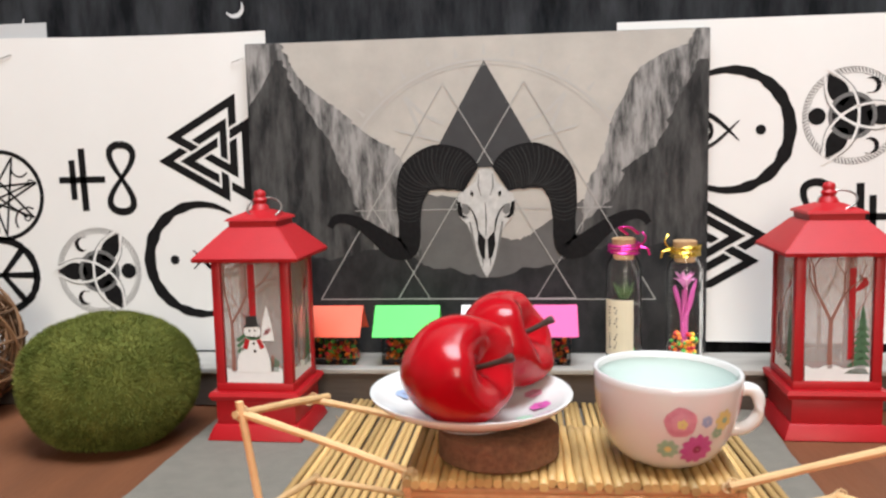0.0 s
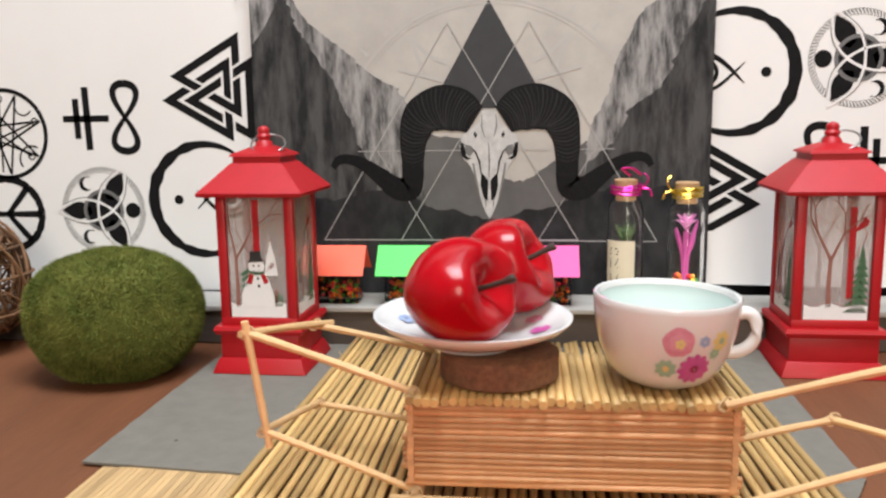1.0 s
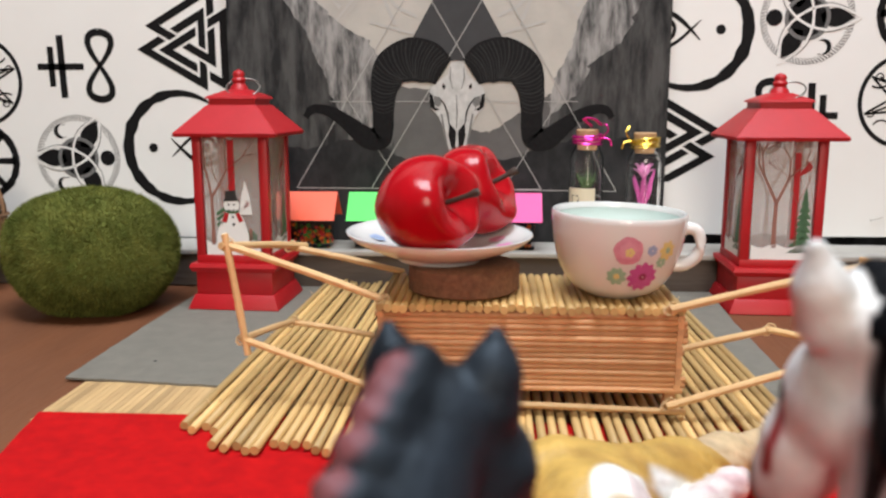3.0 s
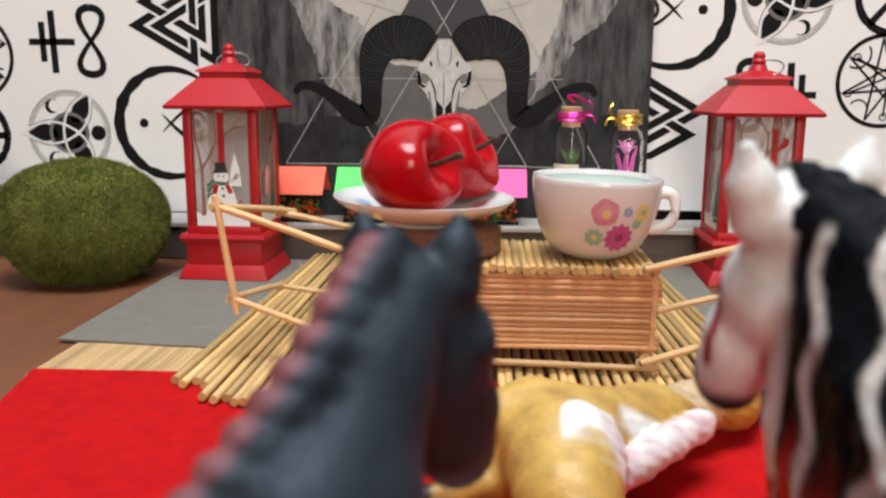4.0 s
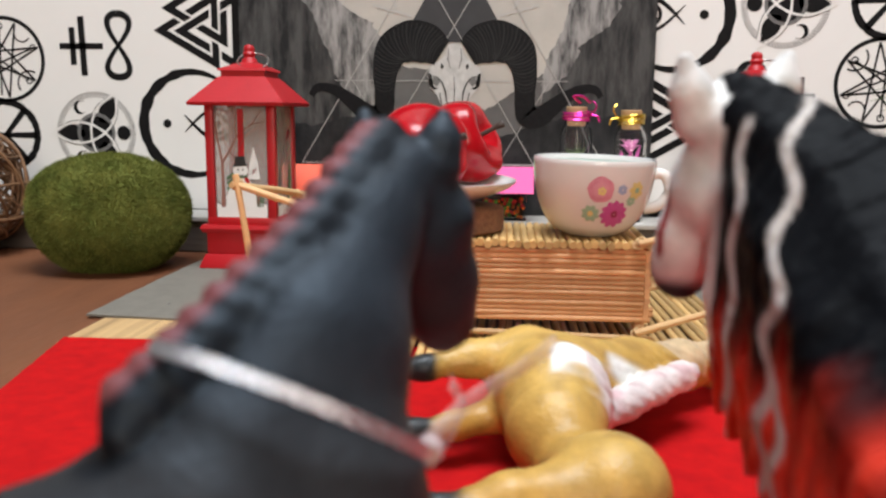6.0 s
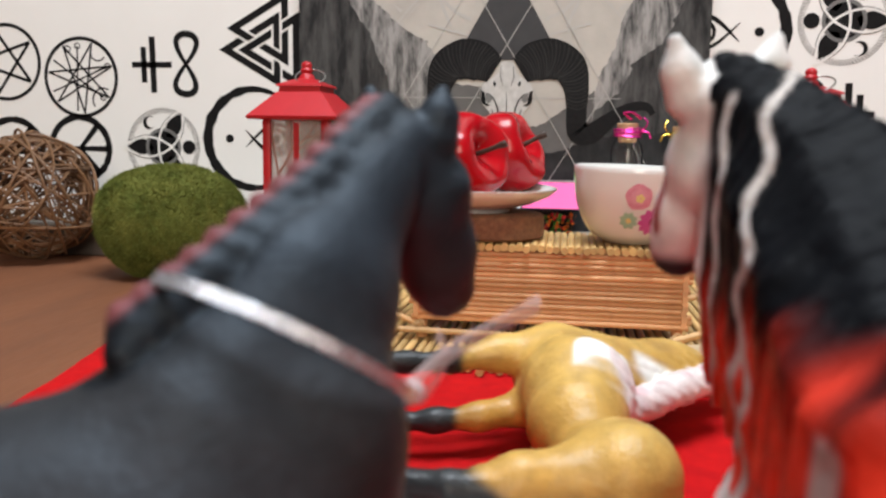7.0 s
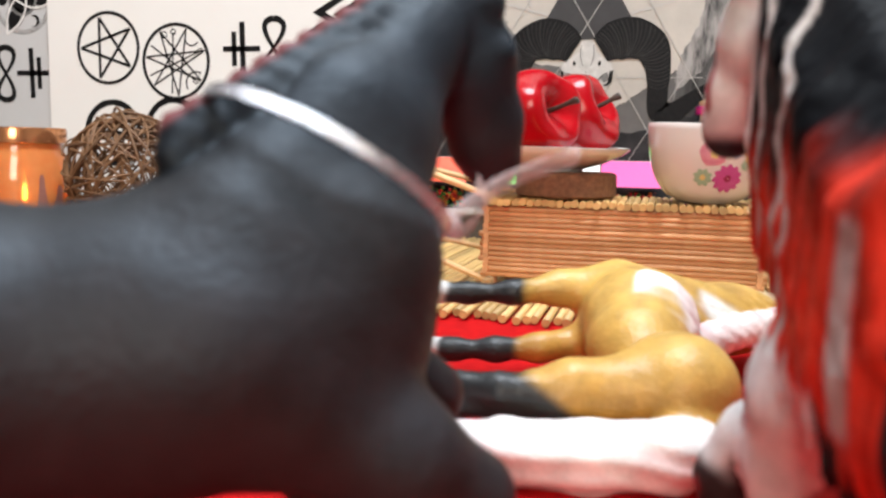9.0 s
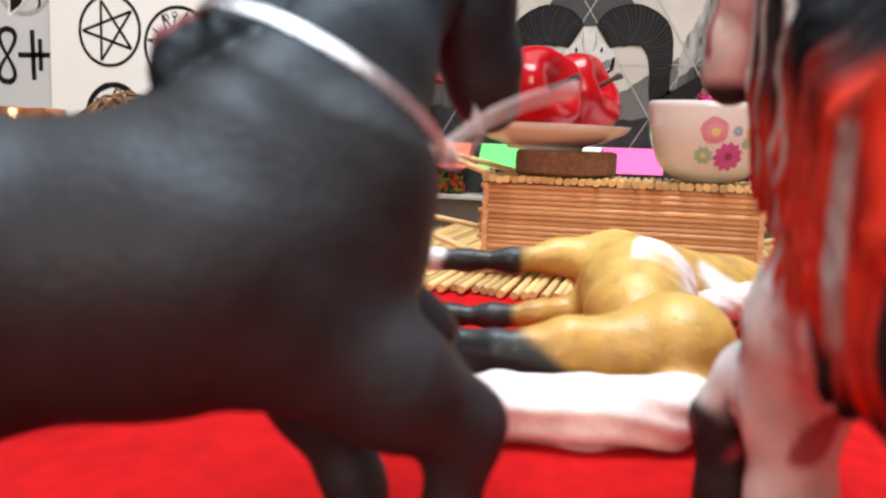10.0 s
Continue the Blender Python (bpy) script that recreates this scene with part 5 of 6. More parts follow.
def figurine(name, m, chains, paint, label, material, h=0.0008, blend=0.0035, category="horse figurine", wrinkle=None, floor=0.0):
    """One smooth body from chains of (x, y, z, radius) in millimetres."""
    segs = []
    for ch in chains:
        k = ch[0] if isinstance(ch[0], (int, float)) else None
        pts = np.array(ch[1:] if k is not None else ch, float) / 1000
        kk = (k / 1000) if k is not None else blend
        if len(pts) == 1:
            pts = np.repeat(pts, 2, 0)
        for a, b in zip(pts, pts[1:]):
            segs.append((a, b, kk))
    lo = np.min([np.minimum(a[:3] - a[3], b[:3] - b[3]) for a, b, _ in segs], 0) - 0.004
    hi = np.max([np.maximum(a[:3] + a[3], b[:3] + b[3]) for a, b, _ in segs], 0) + 0.004
    n = np.ceil((hi - lo) / h).astype(int) + 1
    f = np.full(n, 0.02, np.float32)
    ax = [lo[i] + h * np.arange(n[i]) for i in range(3)]
    for a, b, kk in segs:
        r = max(a[3], b[3]) + 0.008
        s0 = np.maximum(((np.minimum(a[:3], b[:3]) - r - lo) / h).astype(int), 0)
        s1 = np.minimum(((np.maximum(a[:3], b[:3]) + r - lo) / h).astype(int) + 2, n)
        sl = tuple(slice(p, q) for p, q in zip(s0, s1))
        X, Y, Z = np.meshgrid(*[ax[i][sl[i]] for i in range(3)], indexing="ij", sparse=True)
        d = b[:3] - a[:3]
        dd = float(d @ d) or 1e-12
        t = np.clip(((X - a[0]) * d[0] + (Y - a[1]) * d[1] + (Z - a[2]) * d[2]) / dd, 0, 1)
        dist = np.sqrt((X - a[0] - t * d[0]) ** 2 + (Y - a[1] - t * d[1]) ** 2 + (Z - a[2] - t * d[2]) ** 2) - (a[3] + t * (b[3] - a[3]))
        old = f[sl]
        hh = np.clip(0.5 + 0.5 * (old - dist) / kk, 0, 1)
        f[sl] = (old * (1 - hh) + dist * hh - kk * hh * (1 - hh)).astype(np.float32)
    if wrinkle is not None:
        X, Y, Z = np.meshgrid(*ax, indexing="ij", sparse=True)
        f = f + wrinkle(X * 1000, Y * 1000, Z * 1000).astype(np.float32) / 1000
    pos, quads = surface_net(f, lo, h)
    pos[:, 2] = np.maximum(pos[:, 2], floor)
    me = bpy.data.meshes.new(name)
    me.from_pydata(pos.tolist(), [], quads.tolist())
    me.polygons.foreach_set("use_smooth", np.ones(len(quads), bool))
    col = paint(pos * 1000)
    att = me.color_attributes.new("paint", "FLOAT_COLOR", "POINT")
    att.data.foreach_set("color", np.concatenate((col, np.ones((len(col), 1))), 1).astype(np.float32).ravel())
    me.materials.append(material)
    ob = new(name, me)
    ob.matrix_basis = m
    return tagged(ob, label, category)


def soft(x, a, b):
    t = np.clip((x - a) / (b - a), 0, 1)
    return t * t * (3 - 2 * t)


def speckle(p, s, seed):
    """Smooth sum of sines, from -1 to 1."""
    q = p / s
    return (np.sin(q[:, 0] * 1.3 + seed) * np.sin(q[:, 1] * 1.7 + 2 * seed) + np.sin(q[:, 2] * 1.5 + q[:, 0] * 0.7 + seed) * 0.7 + np.sin(q[:, 1] * 2.9 + q[:, 2] * 2.3) * 0.4) / 2.1


def over(col, c, w):
    return col * (1 - w[:, None]) + np.array(c)[None] * w[:, None]


def near(p, q, r, s):
    d = np.linalg.norm(p - np.array(q)[None], axis=1)
    return 1 - soft(d, r - s, r + s)


# dark horse with a plaited mane; x forward, y to its left
crest = smooth_path([(48.0, 24.5, 97.2), (42, 19.5, 93.5), (33, 12.5, 86.5), (24, 7, 80.5), (15, 2.6, 74.5), (7, 0.5, 69)], 3)
dark = [
    [6, (-46, 0, 46, 17), (-20, 0, 43.5, 18.6), (8, 0, 45.2, 17.6), (22, 0, 48, 14.5)],
    [6, (-47, 7, 48, 14)], [6, (-47, -7, 48, 14)],
    [6, (14, 7, 45, 12.5)], [6, (14, -7, 45, 12.5)],
    [6, (26, 0, 50, 12.5), (31, 0.5, 54, 11)], [6, (30, 1, 44, 10.5)],
    [5, (17, 1, 58, 13), (30, 8, 73, 9.2), (42.5, 18.5, 85.5, 6.6), (49, 22.5, 91, 5.6)],
    [5, (29.5, 1, 58, 10.8), (35.5, 9, 70.5, 7.4), (43, 17.5, 82, 5.0)],
    [3, (50.5, 24.0, 91.2, 5.8), (55.5, 24.2, 84.8, 6.0), (59.2, 26.0, 75.0, 4.6), (60.8, 27, 68.3, 3.9)],
    [3, (53.0, 24.6, 80.6, 6.4), (57.3, 26.2, 70.3, 4.6), (59.0, 27, 66.8, 3.6)],
    [1.2, (58.2, 19.4, 85.4, 1.9)], [1.2, (52.0, 29.4, 85.4, 1.9)],
    [1.5, (55.2, 21.6, 93.0, 3.8), (55.8, 21.6, 96.4, 3.0), (56.5, 22.0, 100.2, 1.1)], [1.5, (47.4, 28.4, 93.0, 3.8), (47.4, 29.0, 96.4, 3.0), (47.3, 29.8, 100.2, 1.1)],
    [5, (22, -8, 38, 9.5), (35, -9, 31, 7.4), (44.5, -8, 25, 4.8), (43.0, -8, 10, 3.4), (44, -8, 3, 4.6)],
    [5, (20, 8, 38, 9), (27, 7, 25, 5.2), (33, 6, 13, 3.6), (36, 6, 3, 4.4)],
    [4, (28, 11, 40, 8.5), (41, 13, 35, 5.0), (45.5, 14, 32, 4.2), (45, 14, 25, 3.2)],
    [5, (-48, -9, 42, 12), (-43, -10, 30, 8), (-57, -10, 20, 4.6), (-51, -10, 6, 3.6), (-49, -10, 3, 4.6)],
    [5, (-48, 9, 42, 12), (-50, 10, 28, 7), (-63, 10, 19, 4.6), (-60, 10, 6, 3.6), (-58, 10, 3, 4.6)],
    [3, (-60, 0, 56, 4), (-68, 0, 42, 5), (-66, 0, 18, 3)],
]
knobs = []
for i, p in enumerate(crest[:-1]):
    q = crest[min(i + 1, len(crest) - 1)]
    mid = (p + q) / 2
    dark.append([0.8, (p.x, p.y, p.z - 0.6, 3.4)])
    dark.append([0.8, (mid.x + 0.2, mid.y - 1.5, mid.z - 1.6, 2.6)])
    if 0 < i:
        knobs.append((p.x - 1.2, p.y + 0.7, p.z + 1.4))
        dark.append([0.6, (*knobs[-1], 1.9)])


def dark_paint(p):
    col = np.tile(np.array((0.0195, 0.0188, 0.0198)), (len(p), 1))
    # Reddish lower body: light bounced off the red felt, put into the colour.
    col = over(col, (0.024, 0.010, 0.011), 0.4 * soft(speckle(p, 34, 1.0), -0.3, 0.9) * (1 - soft(p[:, 2], 45, 75)))
    # Bluish upper neck and head: cool light from above painted in.
    col = over(col, (0.009, 0.018, 0.031), 0.5 * soft(p[:, 2], 62, 82))
    cr = np.array([tuple(v) for v in crest])
    d = np.min(np.linalg.norm(p[:, None, :] - cr[None], axis=2), axis=1) if len(p) < 400000 else np.full(len(p), 99.0)
    col = over(col, (0.0035, 0.004, 0.006), 1 - soft(d, 4.8, 6.2))
    # Reddish-brown jaw, with the shade under the head painted in.
    col = over(col, (0.030, 0.010, 0.011), 0.7 * (p[:, 0] > 48) * (1 - soft(p[:, 2] + 1.2 * (p[:, 0] - 55), 70, 82)))
    for k in knobs:
        col = over(col, (0.17, 0.050, 0.052), near(p, k, 2.4, 0.5))
    return over(col, (0.02, 0.02, 0.02), 1 - soft(p[:, 2], 4, 7))


DM = Matrix.Translation((0.0070, 0.0340, 0.0004)) @ Matrix.Rotation(radians(32), 4, "Z")
M["dark_paint"] = painted("dark_paint_cool_sheen", 0.56, 0.2, spec=0.40)
# Blue specular tint puts the sheen of cool light into the paint.
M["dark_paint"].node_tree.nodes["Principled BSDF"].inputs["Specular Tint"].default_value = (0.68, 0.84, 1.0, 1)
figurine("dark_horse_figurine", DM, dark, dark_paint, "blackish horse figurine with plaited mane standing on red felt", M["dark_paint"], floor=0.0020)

# ribbon collar on the dark horse
collar = thing("ribbon_collar", DM, "narrow silver ribbon tied round the dark figurine's neck", "ribbon collar")
bm = bmesh.new()
C0, C1 = Vector((12.2, 2.6, 75.8)), Vector((42.2, 0.8, 58.5))
cc, ca = (C0 + C1) / 2, (C1 - C0) / 2
nrm = Vector((0.53, 0.25, 0.81)).normalized()
cb = ca.normalized().cross(nrm).normalized() * 12.8
rings = []
for i in range(65):
    a = 2 * math.pi * i / 64
    c = cc + ca * 1.02 * math.cos(a) + cb * math.sin(a)
    out = (ca.normalized() * math.cos(a) + cb.normalized() * math.sin(a)).normalized()
    w, t = 0.85, 0.3
    rings.append([(c + nrm * w + out * t) / 1000, (c + nrm * w - out * t) / 1000, (c - nrm * w - out * t) / 1000, (c - nrm * w + out * t) / 1000])
loft(bm, rings, close_ends=False)
bmesh.ops.remove_doubles(bm, verts=bm.verts, dist=1e-6)
part("band", bm, M["silver"], collar, smooth=40)


def ribbon(pts, w, seed, material, name):
    bm = bmesh.new()
    path = smooth_path(pts, 6)
    rws = []
    for i, p in enumerate(path):
        tw = 0.5 * math.sin(i * 0.35 + seed)
        d = Vector((0.3 * math.sin(tw), math.sin(tw) * 0.6, math.cos(tw)))
        rws.append([p / 1000 - d * w / 2000, p / 1000 - d * w / 6000 + Vector((0.0003, -0.0003, 0)), p / 1000 + d * w / 6000 + Vector((0.0003, -0.0003, 0)), p / 1000 + d * w / 2000])
    loft(bm, rws, close_ends=False, loop=False)
    bmesh.ops.solidify(bm, geom=bm.faces[:], thickness=0.00015)
    return part(name, bm, material, collar, "pale pink gauzy ribbon end" if material is M["gauze"] else "", smooth=60)


bm = bmesh.new()
for k in range(3):
    q = bmesh.ops.create_icosphere(bm, subdivisions=2, radius=0.0019 - 0.0003 * k)
    bmesh.ops.translate(bm, verts=q["verts"], vec=Vector((43.0 + 0.8 * k, 0.8 + 1.2 * (k - 1), 60.0 - 0.6 * k)) / 1000)
part("bow_knot", bm, M["gauze"], collar, "pale pink ribbon knot", smooth=60)
ribbon([(43, 0.8, 60), (48, 1.4, 63.5), (55, 1.0, 67.0), (64, 3.5, 69.5)], 2.8, 0.3, M["gauze"], "ribbon_end")
ribbon([(43, 0.8, 60), (46, 2, 58.5), (50, 4, 63.0), (49, 6, 66.0)], 2.4, 1.3, M["gauze"], "ribbon_end")

# pinto horse with long black and red mane
PMX = Matrix.Translation((0.1040, 0.0450, 0.0004)) @ Matrix.Rotation(radians(97), 4, "Z")
pinto = [
    [6, (-46, 0, 47, 15), (-12, 0, 46, 15), (12, 0, 46, 15)],
    [6, (-46, 6, 48, 12)], [6, (-46, -6, 48, 12)],
    [5, (22, 6.5, 42, 10)], [5, (20, -6, 43, 11.5)],
    [5, (8, -3, 54, 13), (26, -3, 78, 10.5), (42, 4, 96, 7.2)],
    [5, (20, 0, 50, 9), (34, 1, 72, 7.5), (46, 7, 88, 6)],
    [3.5, (48.5, 10.8, 99, 5.6), (54.5, 12.0, 90, 5.2), (57.8, 13.2, 81, 5.0), (60, 14, 73.5, 4.0)],
    [4, (51, 11.4, 88, 5.8)], [3, (60.4, 14, 75.2, 4.5)],
    [1.2, (50.0, 16.0, 100, 4.0), (49.0, 17.8, 104, 3.2), (48.2, 19.2, 108.6, 1.3)], [1.2, (49.4, 5.2, 101, 3.6), (49.0, 4.0, 105, 3.0), (48.8, 3.2, 109, 1.3)],
    [4, (22, 9, 36, 8.5), (25, 9.5, 26, 6.2), (24, 9, 14, 5.2), (25, 9, 4, 5.8)],
    [4, (24, 4, 36, 8.5), (35, 12, 27, 5.6), (37.5, 15.5, 20, 4.6), (36, 15, 9, 3.9), (37, 15, 4, 4.8)],
    [5, (-48, -8, 42, 11), (-43, -9, 30, 8), (-57, -9, 20, 4.8), (-51, -9, 4, 5)],
    [5, (-48, 8, 42, 11), (-46, 9, 28, 8), (-60, 9, 19, 4.8), (-55, 9, 4, 5)],
    [3, (-60, 0, 54, 4), (-70, 0, 42, 6), (-68, 0, 10, 5)],
]
for i in range(20):
    u = i / 15
    x0, y0, z0 = 49.5 - 49 * u, 11 - 13 * min(1, 2.2 * u), 104.6 - 29.5 * min(u, 1) ** 1.3
    w = 1.0 * math.sin(i * 2.4)
    foot = (59, 55, 57, 53, 55, 51, 52, 48, 48, 44, 45, 41, 40, 37, 39, 36, 38, 36, 39, 44)[i]
    yo = 12.2 + 2.6 * min(u, 1)
    pts = [(x0, y0, z0, 2.8), (x0 - 0.5, y0 * 0.5 + yo * 0.5, z0 - 3 - 2 * min(u, 1), 3.2), (x0 - 1.5 + w, yo - 1.2, z0 * 0.72 + foot * 0.28, 3.1), (x0 - 2 - w, yo - 1.0, z0 * 0.3 + foot * 0.7, 3.0), (x0 - 2 + w, yo - 0.5, foot, 1.0)]
    pinto.append([1.2] + pts)
pinto.append([1.5, (50, 11.3, 103.6, 2.4), (54.5, 12, 101, 2.2), (57.5, 12.8, 95.5, 1.2)])


def strand(p, x0, z0, z1, amp, wave, w, ph):
    c = x0 + amp * np.sin(p[:, 2] / wave + ph)
    q = p[:, 0] + 1.6 * (p[:, 1] - 14)
    return (1 - soft(np.abs(q - c), w * 0.6, w * 1.3)) * soft(p[:, 2], z1 - 2, z1) * (1 - soft(p[:, 2], z0, z0 + 2)) * (p[:, 1] > 2)


def pinto_paint(p):
    x, y, z = p.T
    white = (0.74, 0.735, 0.73)
    col = np.tile(np.array(white), (len(p), 1))
    n1, n2 = speckle(p, 9, 0.4), speckle(p, 4, 2.2)
    body = (x < 0) & (z > 24)
    col = over(col, (0.018, 0.018, 0.020), body * soft(n1 + 0.35 * (8 - x) / 20, 0.0, 0.25))
    col = over(col, (0.035, 0.022, 0.022), (x > 30) * (z < 30) * soft(n2 + (26 - z) * 0.06, -0.2, 0.3))
    col = over(col, (0.36, 0.05, 0.06), (x > 15) * (z < 48) * soft(n2 + 0.3 * n1, 0.34, 0.58) * 0.85)
    # face
    head = (x > 48) & (z < 97)
    col = over(col, (0.60, 0.16, 0.17), head * (1 - soft(z + 2 * n2, 72, 78)) * 0.45)
    col = over(col, (0.33, 0.03, 0.035), (y > 14) * (1 - soft(np.abs(x - 56.4 + (z - 82) * 0.25), 0.5, 1.4)) * soft(z, 76, 78) * (1 - soft(z, 86, 89)))
    col = over(col, (0.025, 0.018, 0.022), np.clip((x > 52) * (1 - soft(z + 0.5 * n2, 71.5, 74.5)) + near(p, (62, 17.2, 75), 2.6, 1.0) + (x > 61.0) * (1 - soft(z, 76, 80)) * 0.85 + near(p, (56.2, 17.9, 89.0), 1.5, 0.5), 0, 1))
    # mane
    u = np.clip((49.5 - x) / 49, 0, 1)
    edge = 104.6 - 29.5 * u ** 1.3
    yc = 11 - 13 * np.minimum(1, 2.2 * u)
    foot = 34 + 16 * (1 - u) + 3.5 * np.sin(x / 1.7)
    hair = soft(y, yc - 1, yc + 1) * (x < 51.0) * (x > -18) * soft(z, foot - 2, foot + 1) * (1 - (z > 101) * (x > 52))
    hair = hair * (1 - (x > 43.5) * (z < 99) * soft(y, 13.6, 14.8))
    hair = hair * (1 - (x > -17) * (1 - soft(z + 1.6 * np.sin(x * 1.3) + 1.5 * n2 - 0.17 * x, 40.5, 43)))
    hair = np.maximum(hair, soft(z, edge - 3, edge - 1) * (x < 60) * (x > -16) * (np.abs(y - yc) < 9))
    hair = np.where((z > 100.5) & (((x - 49) ** 2 + (y - 17.8) ** 2 < 17) | ((x - 49) ** 2 + (y - 3.8) ** 2 < 18) & (z > 103)), 0, hair)
    hair = np.where((x > 53.5) & (np.abs(y - 12.0) > 3.0), 0, hair)
    hair = np.where((x > 44.5) & (y > 13.2), 0, hair)
    red = 1 - soft(z + 3 * n2 + 2.5 * np.sin(x / 1.7), 59, 75)
    hc = over(np.tile(np.array((0.0040, 0.0045, 0.006)), (len(p), 1)), (0.72, 0.046, 0.024), red)
    hc = over(hc, (0.16, 0.012, 0.010), soft(np.sin(x * 1.1 + z * 0.12 + n1 * 3) + 0.5 * n2, 0.25, 1.0) * red * 0.5)
    for a in ((38.0, 99, 44, 1.1, 2.1, 1.5, 0.3), (24.5, 104, 42, 1.9, 1.9, 1.6, 1.0), (20.5, 66, 46, 1.4, 1.8, 1.2, 2.0), (-4.0, 63, 44, 0.6, 4.0, 3.0, 0.5)):
        hc = over(hc, (0.50, 0.46, 0.44), strand(p, *a))
    col = col * (1 - hair[:, None]) + hc * hair[:, None]
    return col


def hair_grooves(X, Y, Z):
    return (0.17 * np.sin(X * 2.6 + 1.5 * np.sin(Z * 0.55) + 0.3 * Y) + 0.15 * np.sin(X * 1.3 + 2.2 * np.sin(Z * 0.42 + X * 0.1)) * np.sin(Z * 0.9 + X * 0.5)) * (Y > 2) * (Z > 35) * (X < 50.5) * (X > -16) * ((X < 43) | (Y < 13.6))


M["pinto_paint"] = painted("satin_pinto_paint", 0.50, 0.25, spec=0.05)
figurine("pinto_horse_figurine", PMX, pinto, pinto_paint, "white and black horse figurine with long black-red mane", M["pinto_paint"], wrinkle=hair_grooves, blend=0.003, floor=0.0020)

# golden horse lying on its side
gold = [
    [4, (75, 140, 13, 13), (71, 159, 10, 9.0), (68, 172, 15, 13), (68, 186, 19, 15.5), (62, 203, 20, 14)],
    [4, (78, 136, 15.5, 13.2)], [4, (66, 131, 16, 8.2), (55, 127, 17, 5.4), (47, 125, 16.5, 4.0)],
    [3, (66, 129, 11.5, 4.6), (52, 124, 14.5, 4.0), (40, 122.5, 16.0, 3.4), (18, 124, 16.0, 3.2), (4, 124.5, 15.5, 4.0)],
    [2, (46, 124.5, 11.8, 3.2), (30, 123.5, 11.6, 3.0), (12, 123.5, 11, 3.0)],
    [4.5, (60, 202, 27, 8.5), (44, 196, 27, 4.8), (31, 189, 26, 3.0), (18, 186, 25.5, 2.5), (8, 184, 25.5, 3.7)],
    [4.5, (57, 192, 13, 6.5), (40, 182, 11.5, 3.5), (28, 178, 11, 2.9), (16, 176, 10.5, 2.6), (7, 175, 10.5, 3.7)],
    [7, (74, 206, 19, 13), (95, 222, 16, 10), (113, 237, 14, 8.5)],
    [5, (115, 239, 14, 8), (130, 248, 12, 7.5), (142, 264, 8, 5), (146, 270, 7, 4.5)],
    [2.0, (80, 186, 14, 4.7), (89, 195, 15, 5.0), (100, 206, 16.5, 4.9), (110, 216, 17.5, 4.6), (114, 220, 17.5, 3.0)],
    [2.5, (81, 148, 9, 5), (85, 131, 8.0, 6.5), (76, 117, 7.0, 7.2), (60, 112, 6.6, 7.2), (42, 110, 6.4, 6.8), (26, 109, 5.6, 5.8), (16, 107, 4.5, 4.0)],
]


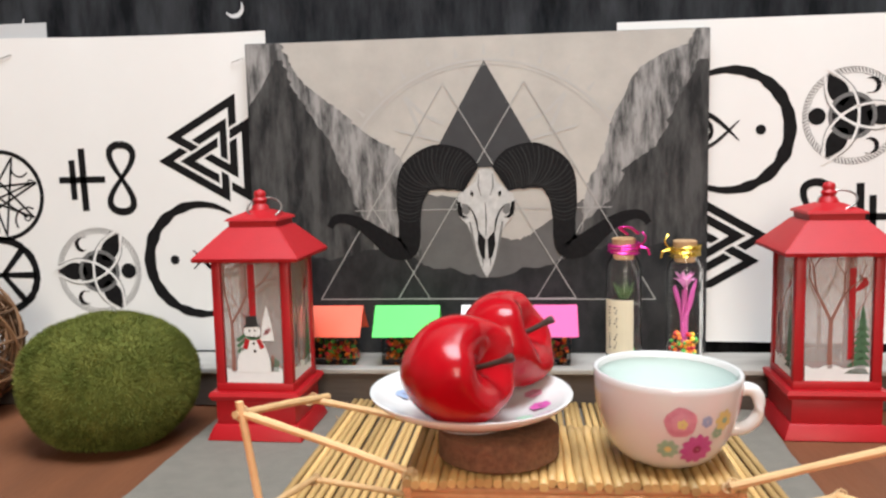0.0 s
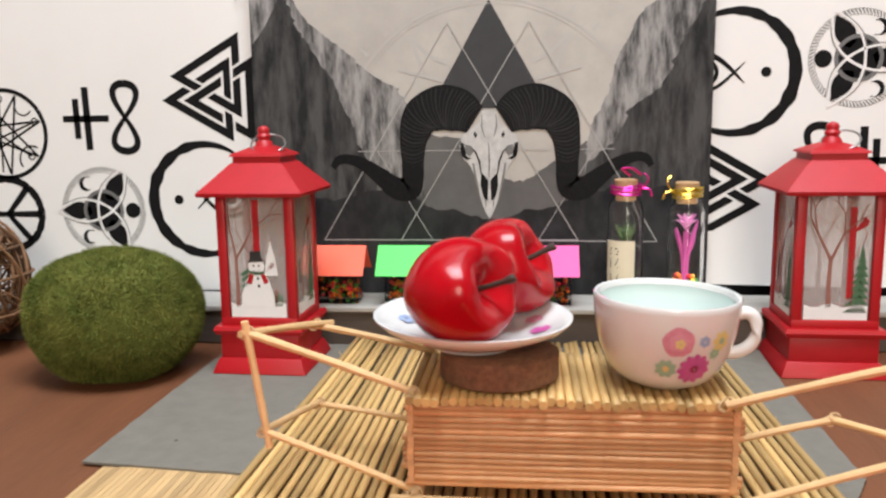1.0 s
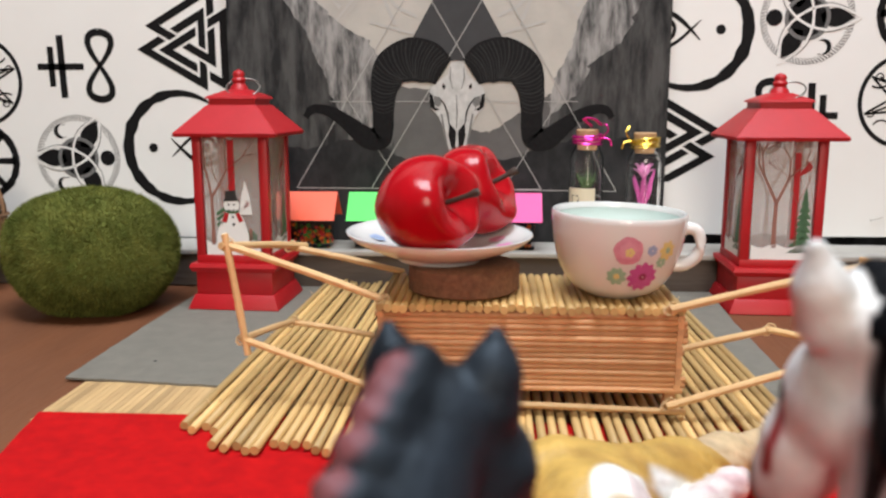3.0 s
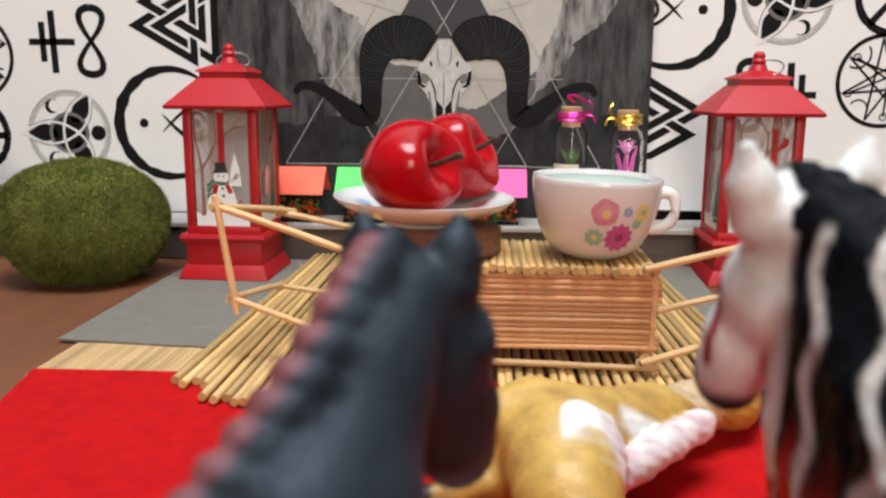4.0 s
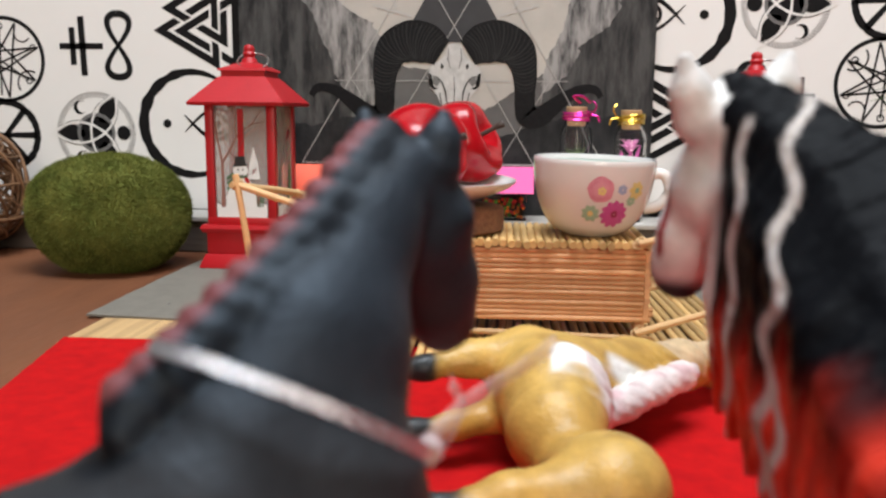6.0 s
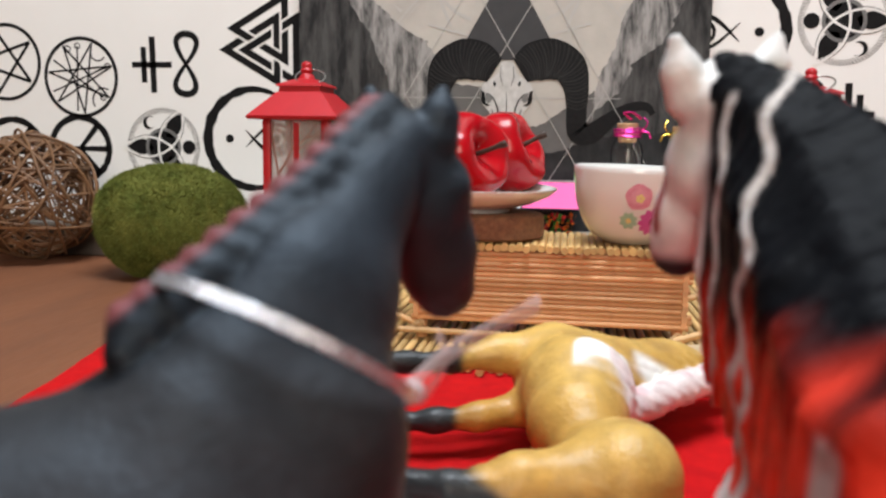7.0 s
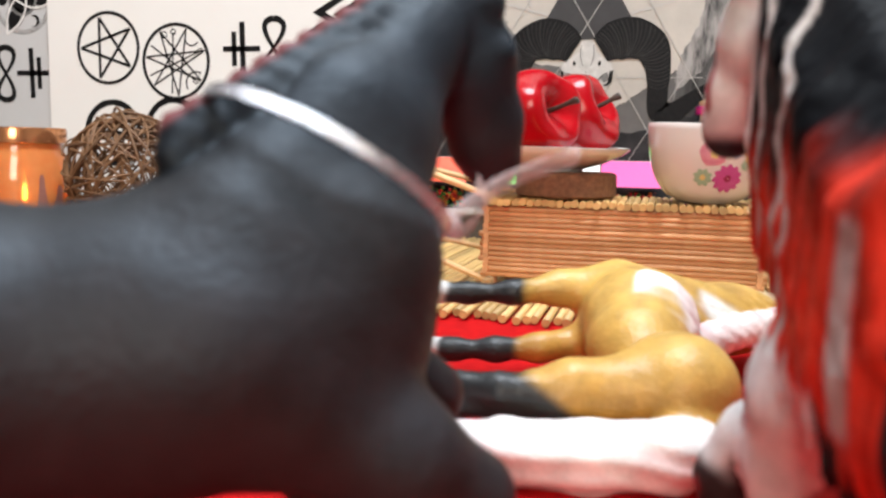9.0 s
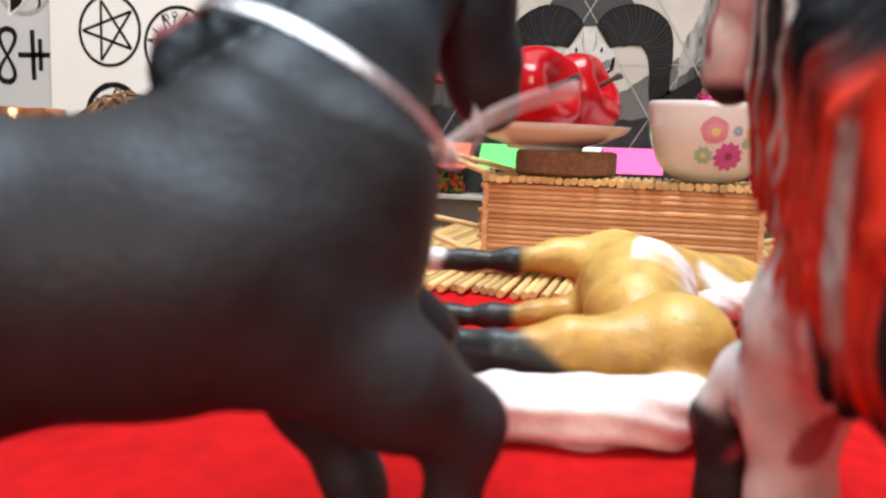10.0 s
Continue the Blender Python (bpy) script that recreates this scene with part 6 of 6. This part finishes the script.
def gold_paint(p):
    x, y, z = p.T
    n1, n2 = speckle(p, 10, 0.9), speckle(p, 3.5, 1.7)
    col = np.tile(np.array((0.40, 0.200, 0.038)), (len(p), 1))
    # Paler towards the top: highlight put into the coat colour.
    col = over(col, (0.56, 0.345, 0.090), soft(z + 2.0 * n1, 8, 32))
    col = over(col, (0.30, 0.150, 0.040), 0.5 * soft(speckle(p, 6, 3.1), 0.25, 0.9))
    # Darker towards the felt: shade of the underside painted in.
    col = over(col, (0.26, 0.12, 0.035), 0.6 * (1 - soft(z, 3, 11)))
    white = (0.84, 0.82, 0.78)
    patch = soft(x - 0.55 * (y - 190) - 3 * n1 - 0.6 * (36 - z), 71, 73) * soft(y + 4 * n2, 172, 178) * (1 - soft(y - 0.35 * (x - 76) + 2 * n1, 200, 203)) * (x < 112)
    col = over(col, white, patch)
    leg = (x < 64) & ((y > 168) | (y < 134)) & ~((y < 117.5) & (z < 14))
    lw = np.where(y > 160, 1 - soft(x + n2, 33, 37), 1 - soft(x + 1.5 * n2 + 1.5 * (z - 16.5), 47, 54))
    col = over(col, (0.022, 0.024, 0.026), leg * lw)
    col = over(col, (0.74, 0.72, 0.70), leg * (1 - soft(x + 1.5 * n2, 11, 13)) * (y > 160))
    # mane and tail
    dm = np.abs((x - 80) * 0.724 - (y - 186) * 0.690)
    mane = (dm < 6.2) * (x > 76) * (x < 122) * (z > 3) * (((x - 80) * 0.69 + (y - 186) * 0.724) > -7) * (1 - soft((y - 186) - (x - 80) * 0.98, 4.0, 6.0))
    col = over(col, (0.72, 0.62, 0.60), mane)
    col = over(col, (0.60, 0.33, 0.36), mane * soft(n2, 0.1, 0.6) * 0.6)
    tail = (z < 15.4) * ((y < 115.5 + np.clip(x - 50, 0, 60) * 0.20) | ((x > 84) & (y < 134) & (z < 9)))
    tail = tail * (x < 100) * (y < 137)
    col = over(col, (0.80, 0.75, 0.73), tail * 1.0)
    col = over(col, (0.65, 0.42, 0.42), tail * soft(n2 + 0.02 * (12 - z) * 10, 0.2, 0.9) * 0.5)
    col = over(col, (0.75, 0.71, 0.66), (x > 104) * (x < 128) * soft(z, 14, 19) * (y > 226) * 0.3)
    return over(col, (0.03, 0.025, 0.025), soft(x, 138, 143))


def coat_grooves(X, Y, Z):
    mane = (np.abs((X - 80) * 0.724 - (Y - 186) * 0.690) < 7) & (X > 77)
    tail = (Y < 119) & (Z < 17)
    return np.where(mane, 0.30 * np.sin((X + Y) * 0.55 + Z * 0.9 + 1.5 * np.sin(X * 0.31)) * np.sin(Z * 0.8 + X * 0.4), 0) + np.where(tail, 0.35 * np.sin(Z * 1.2 + X * 0.12 + 1.4 * np.sin(X * 0.17)), 0)


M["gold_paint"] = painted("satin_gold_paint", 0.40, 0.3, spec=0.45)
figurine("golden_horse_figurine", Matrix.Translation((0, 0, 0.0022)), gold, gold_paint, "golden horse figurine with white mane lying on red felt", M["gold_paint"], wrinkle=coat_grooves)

# ---- sprig at the right of the wall ----
plant = thing("grass_sprig", pose(0.405, 0.5300, 0.0), "thin green artificial grass sprig standing by the wall", "plant")
rnd = random.Random(21)
for k in range(16):
    a = rnd.uniform(2.2, 4.1)
    ln = rnd.uniform(0.07, 0.13)
    bm = bmesh.new()
    pts = [(0.003 * math.cos(a), 0.003 * math.sin(a) * 0.4, 0.0003), (0.35 * ln * math.cos(a) * 0.6, 0.12 * ln * math.sin(a), ln * 0.55), (0.8 * ln * math.cos(a), 0.2 * ln * math.sin(a), ln * 0.95), (1.05 * ln * math.cos(a), 0.25 * ln * math.sin(a), ln * 0.95)]
    path = smooth_path(pts, 5)
    tube(bm, path, [0.0011 * (1 - 0.8 * i / (len(path) - 1)) for i in range(len(path))], 5, squash=0.5)
    part("blade", bm, M["plant"], plant)
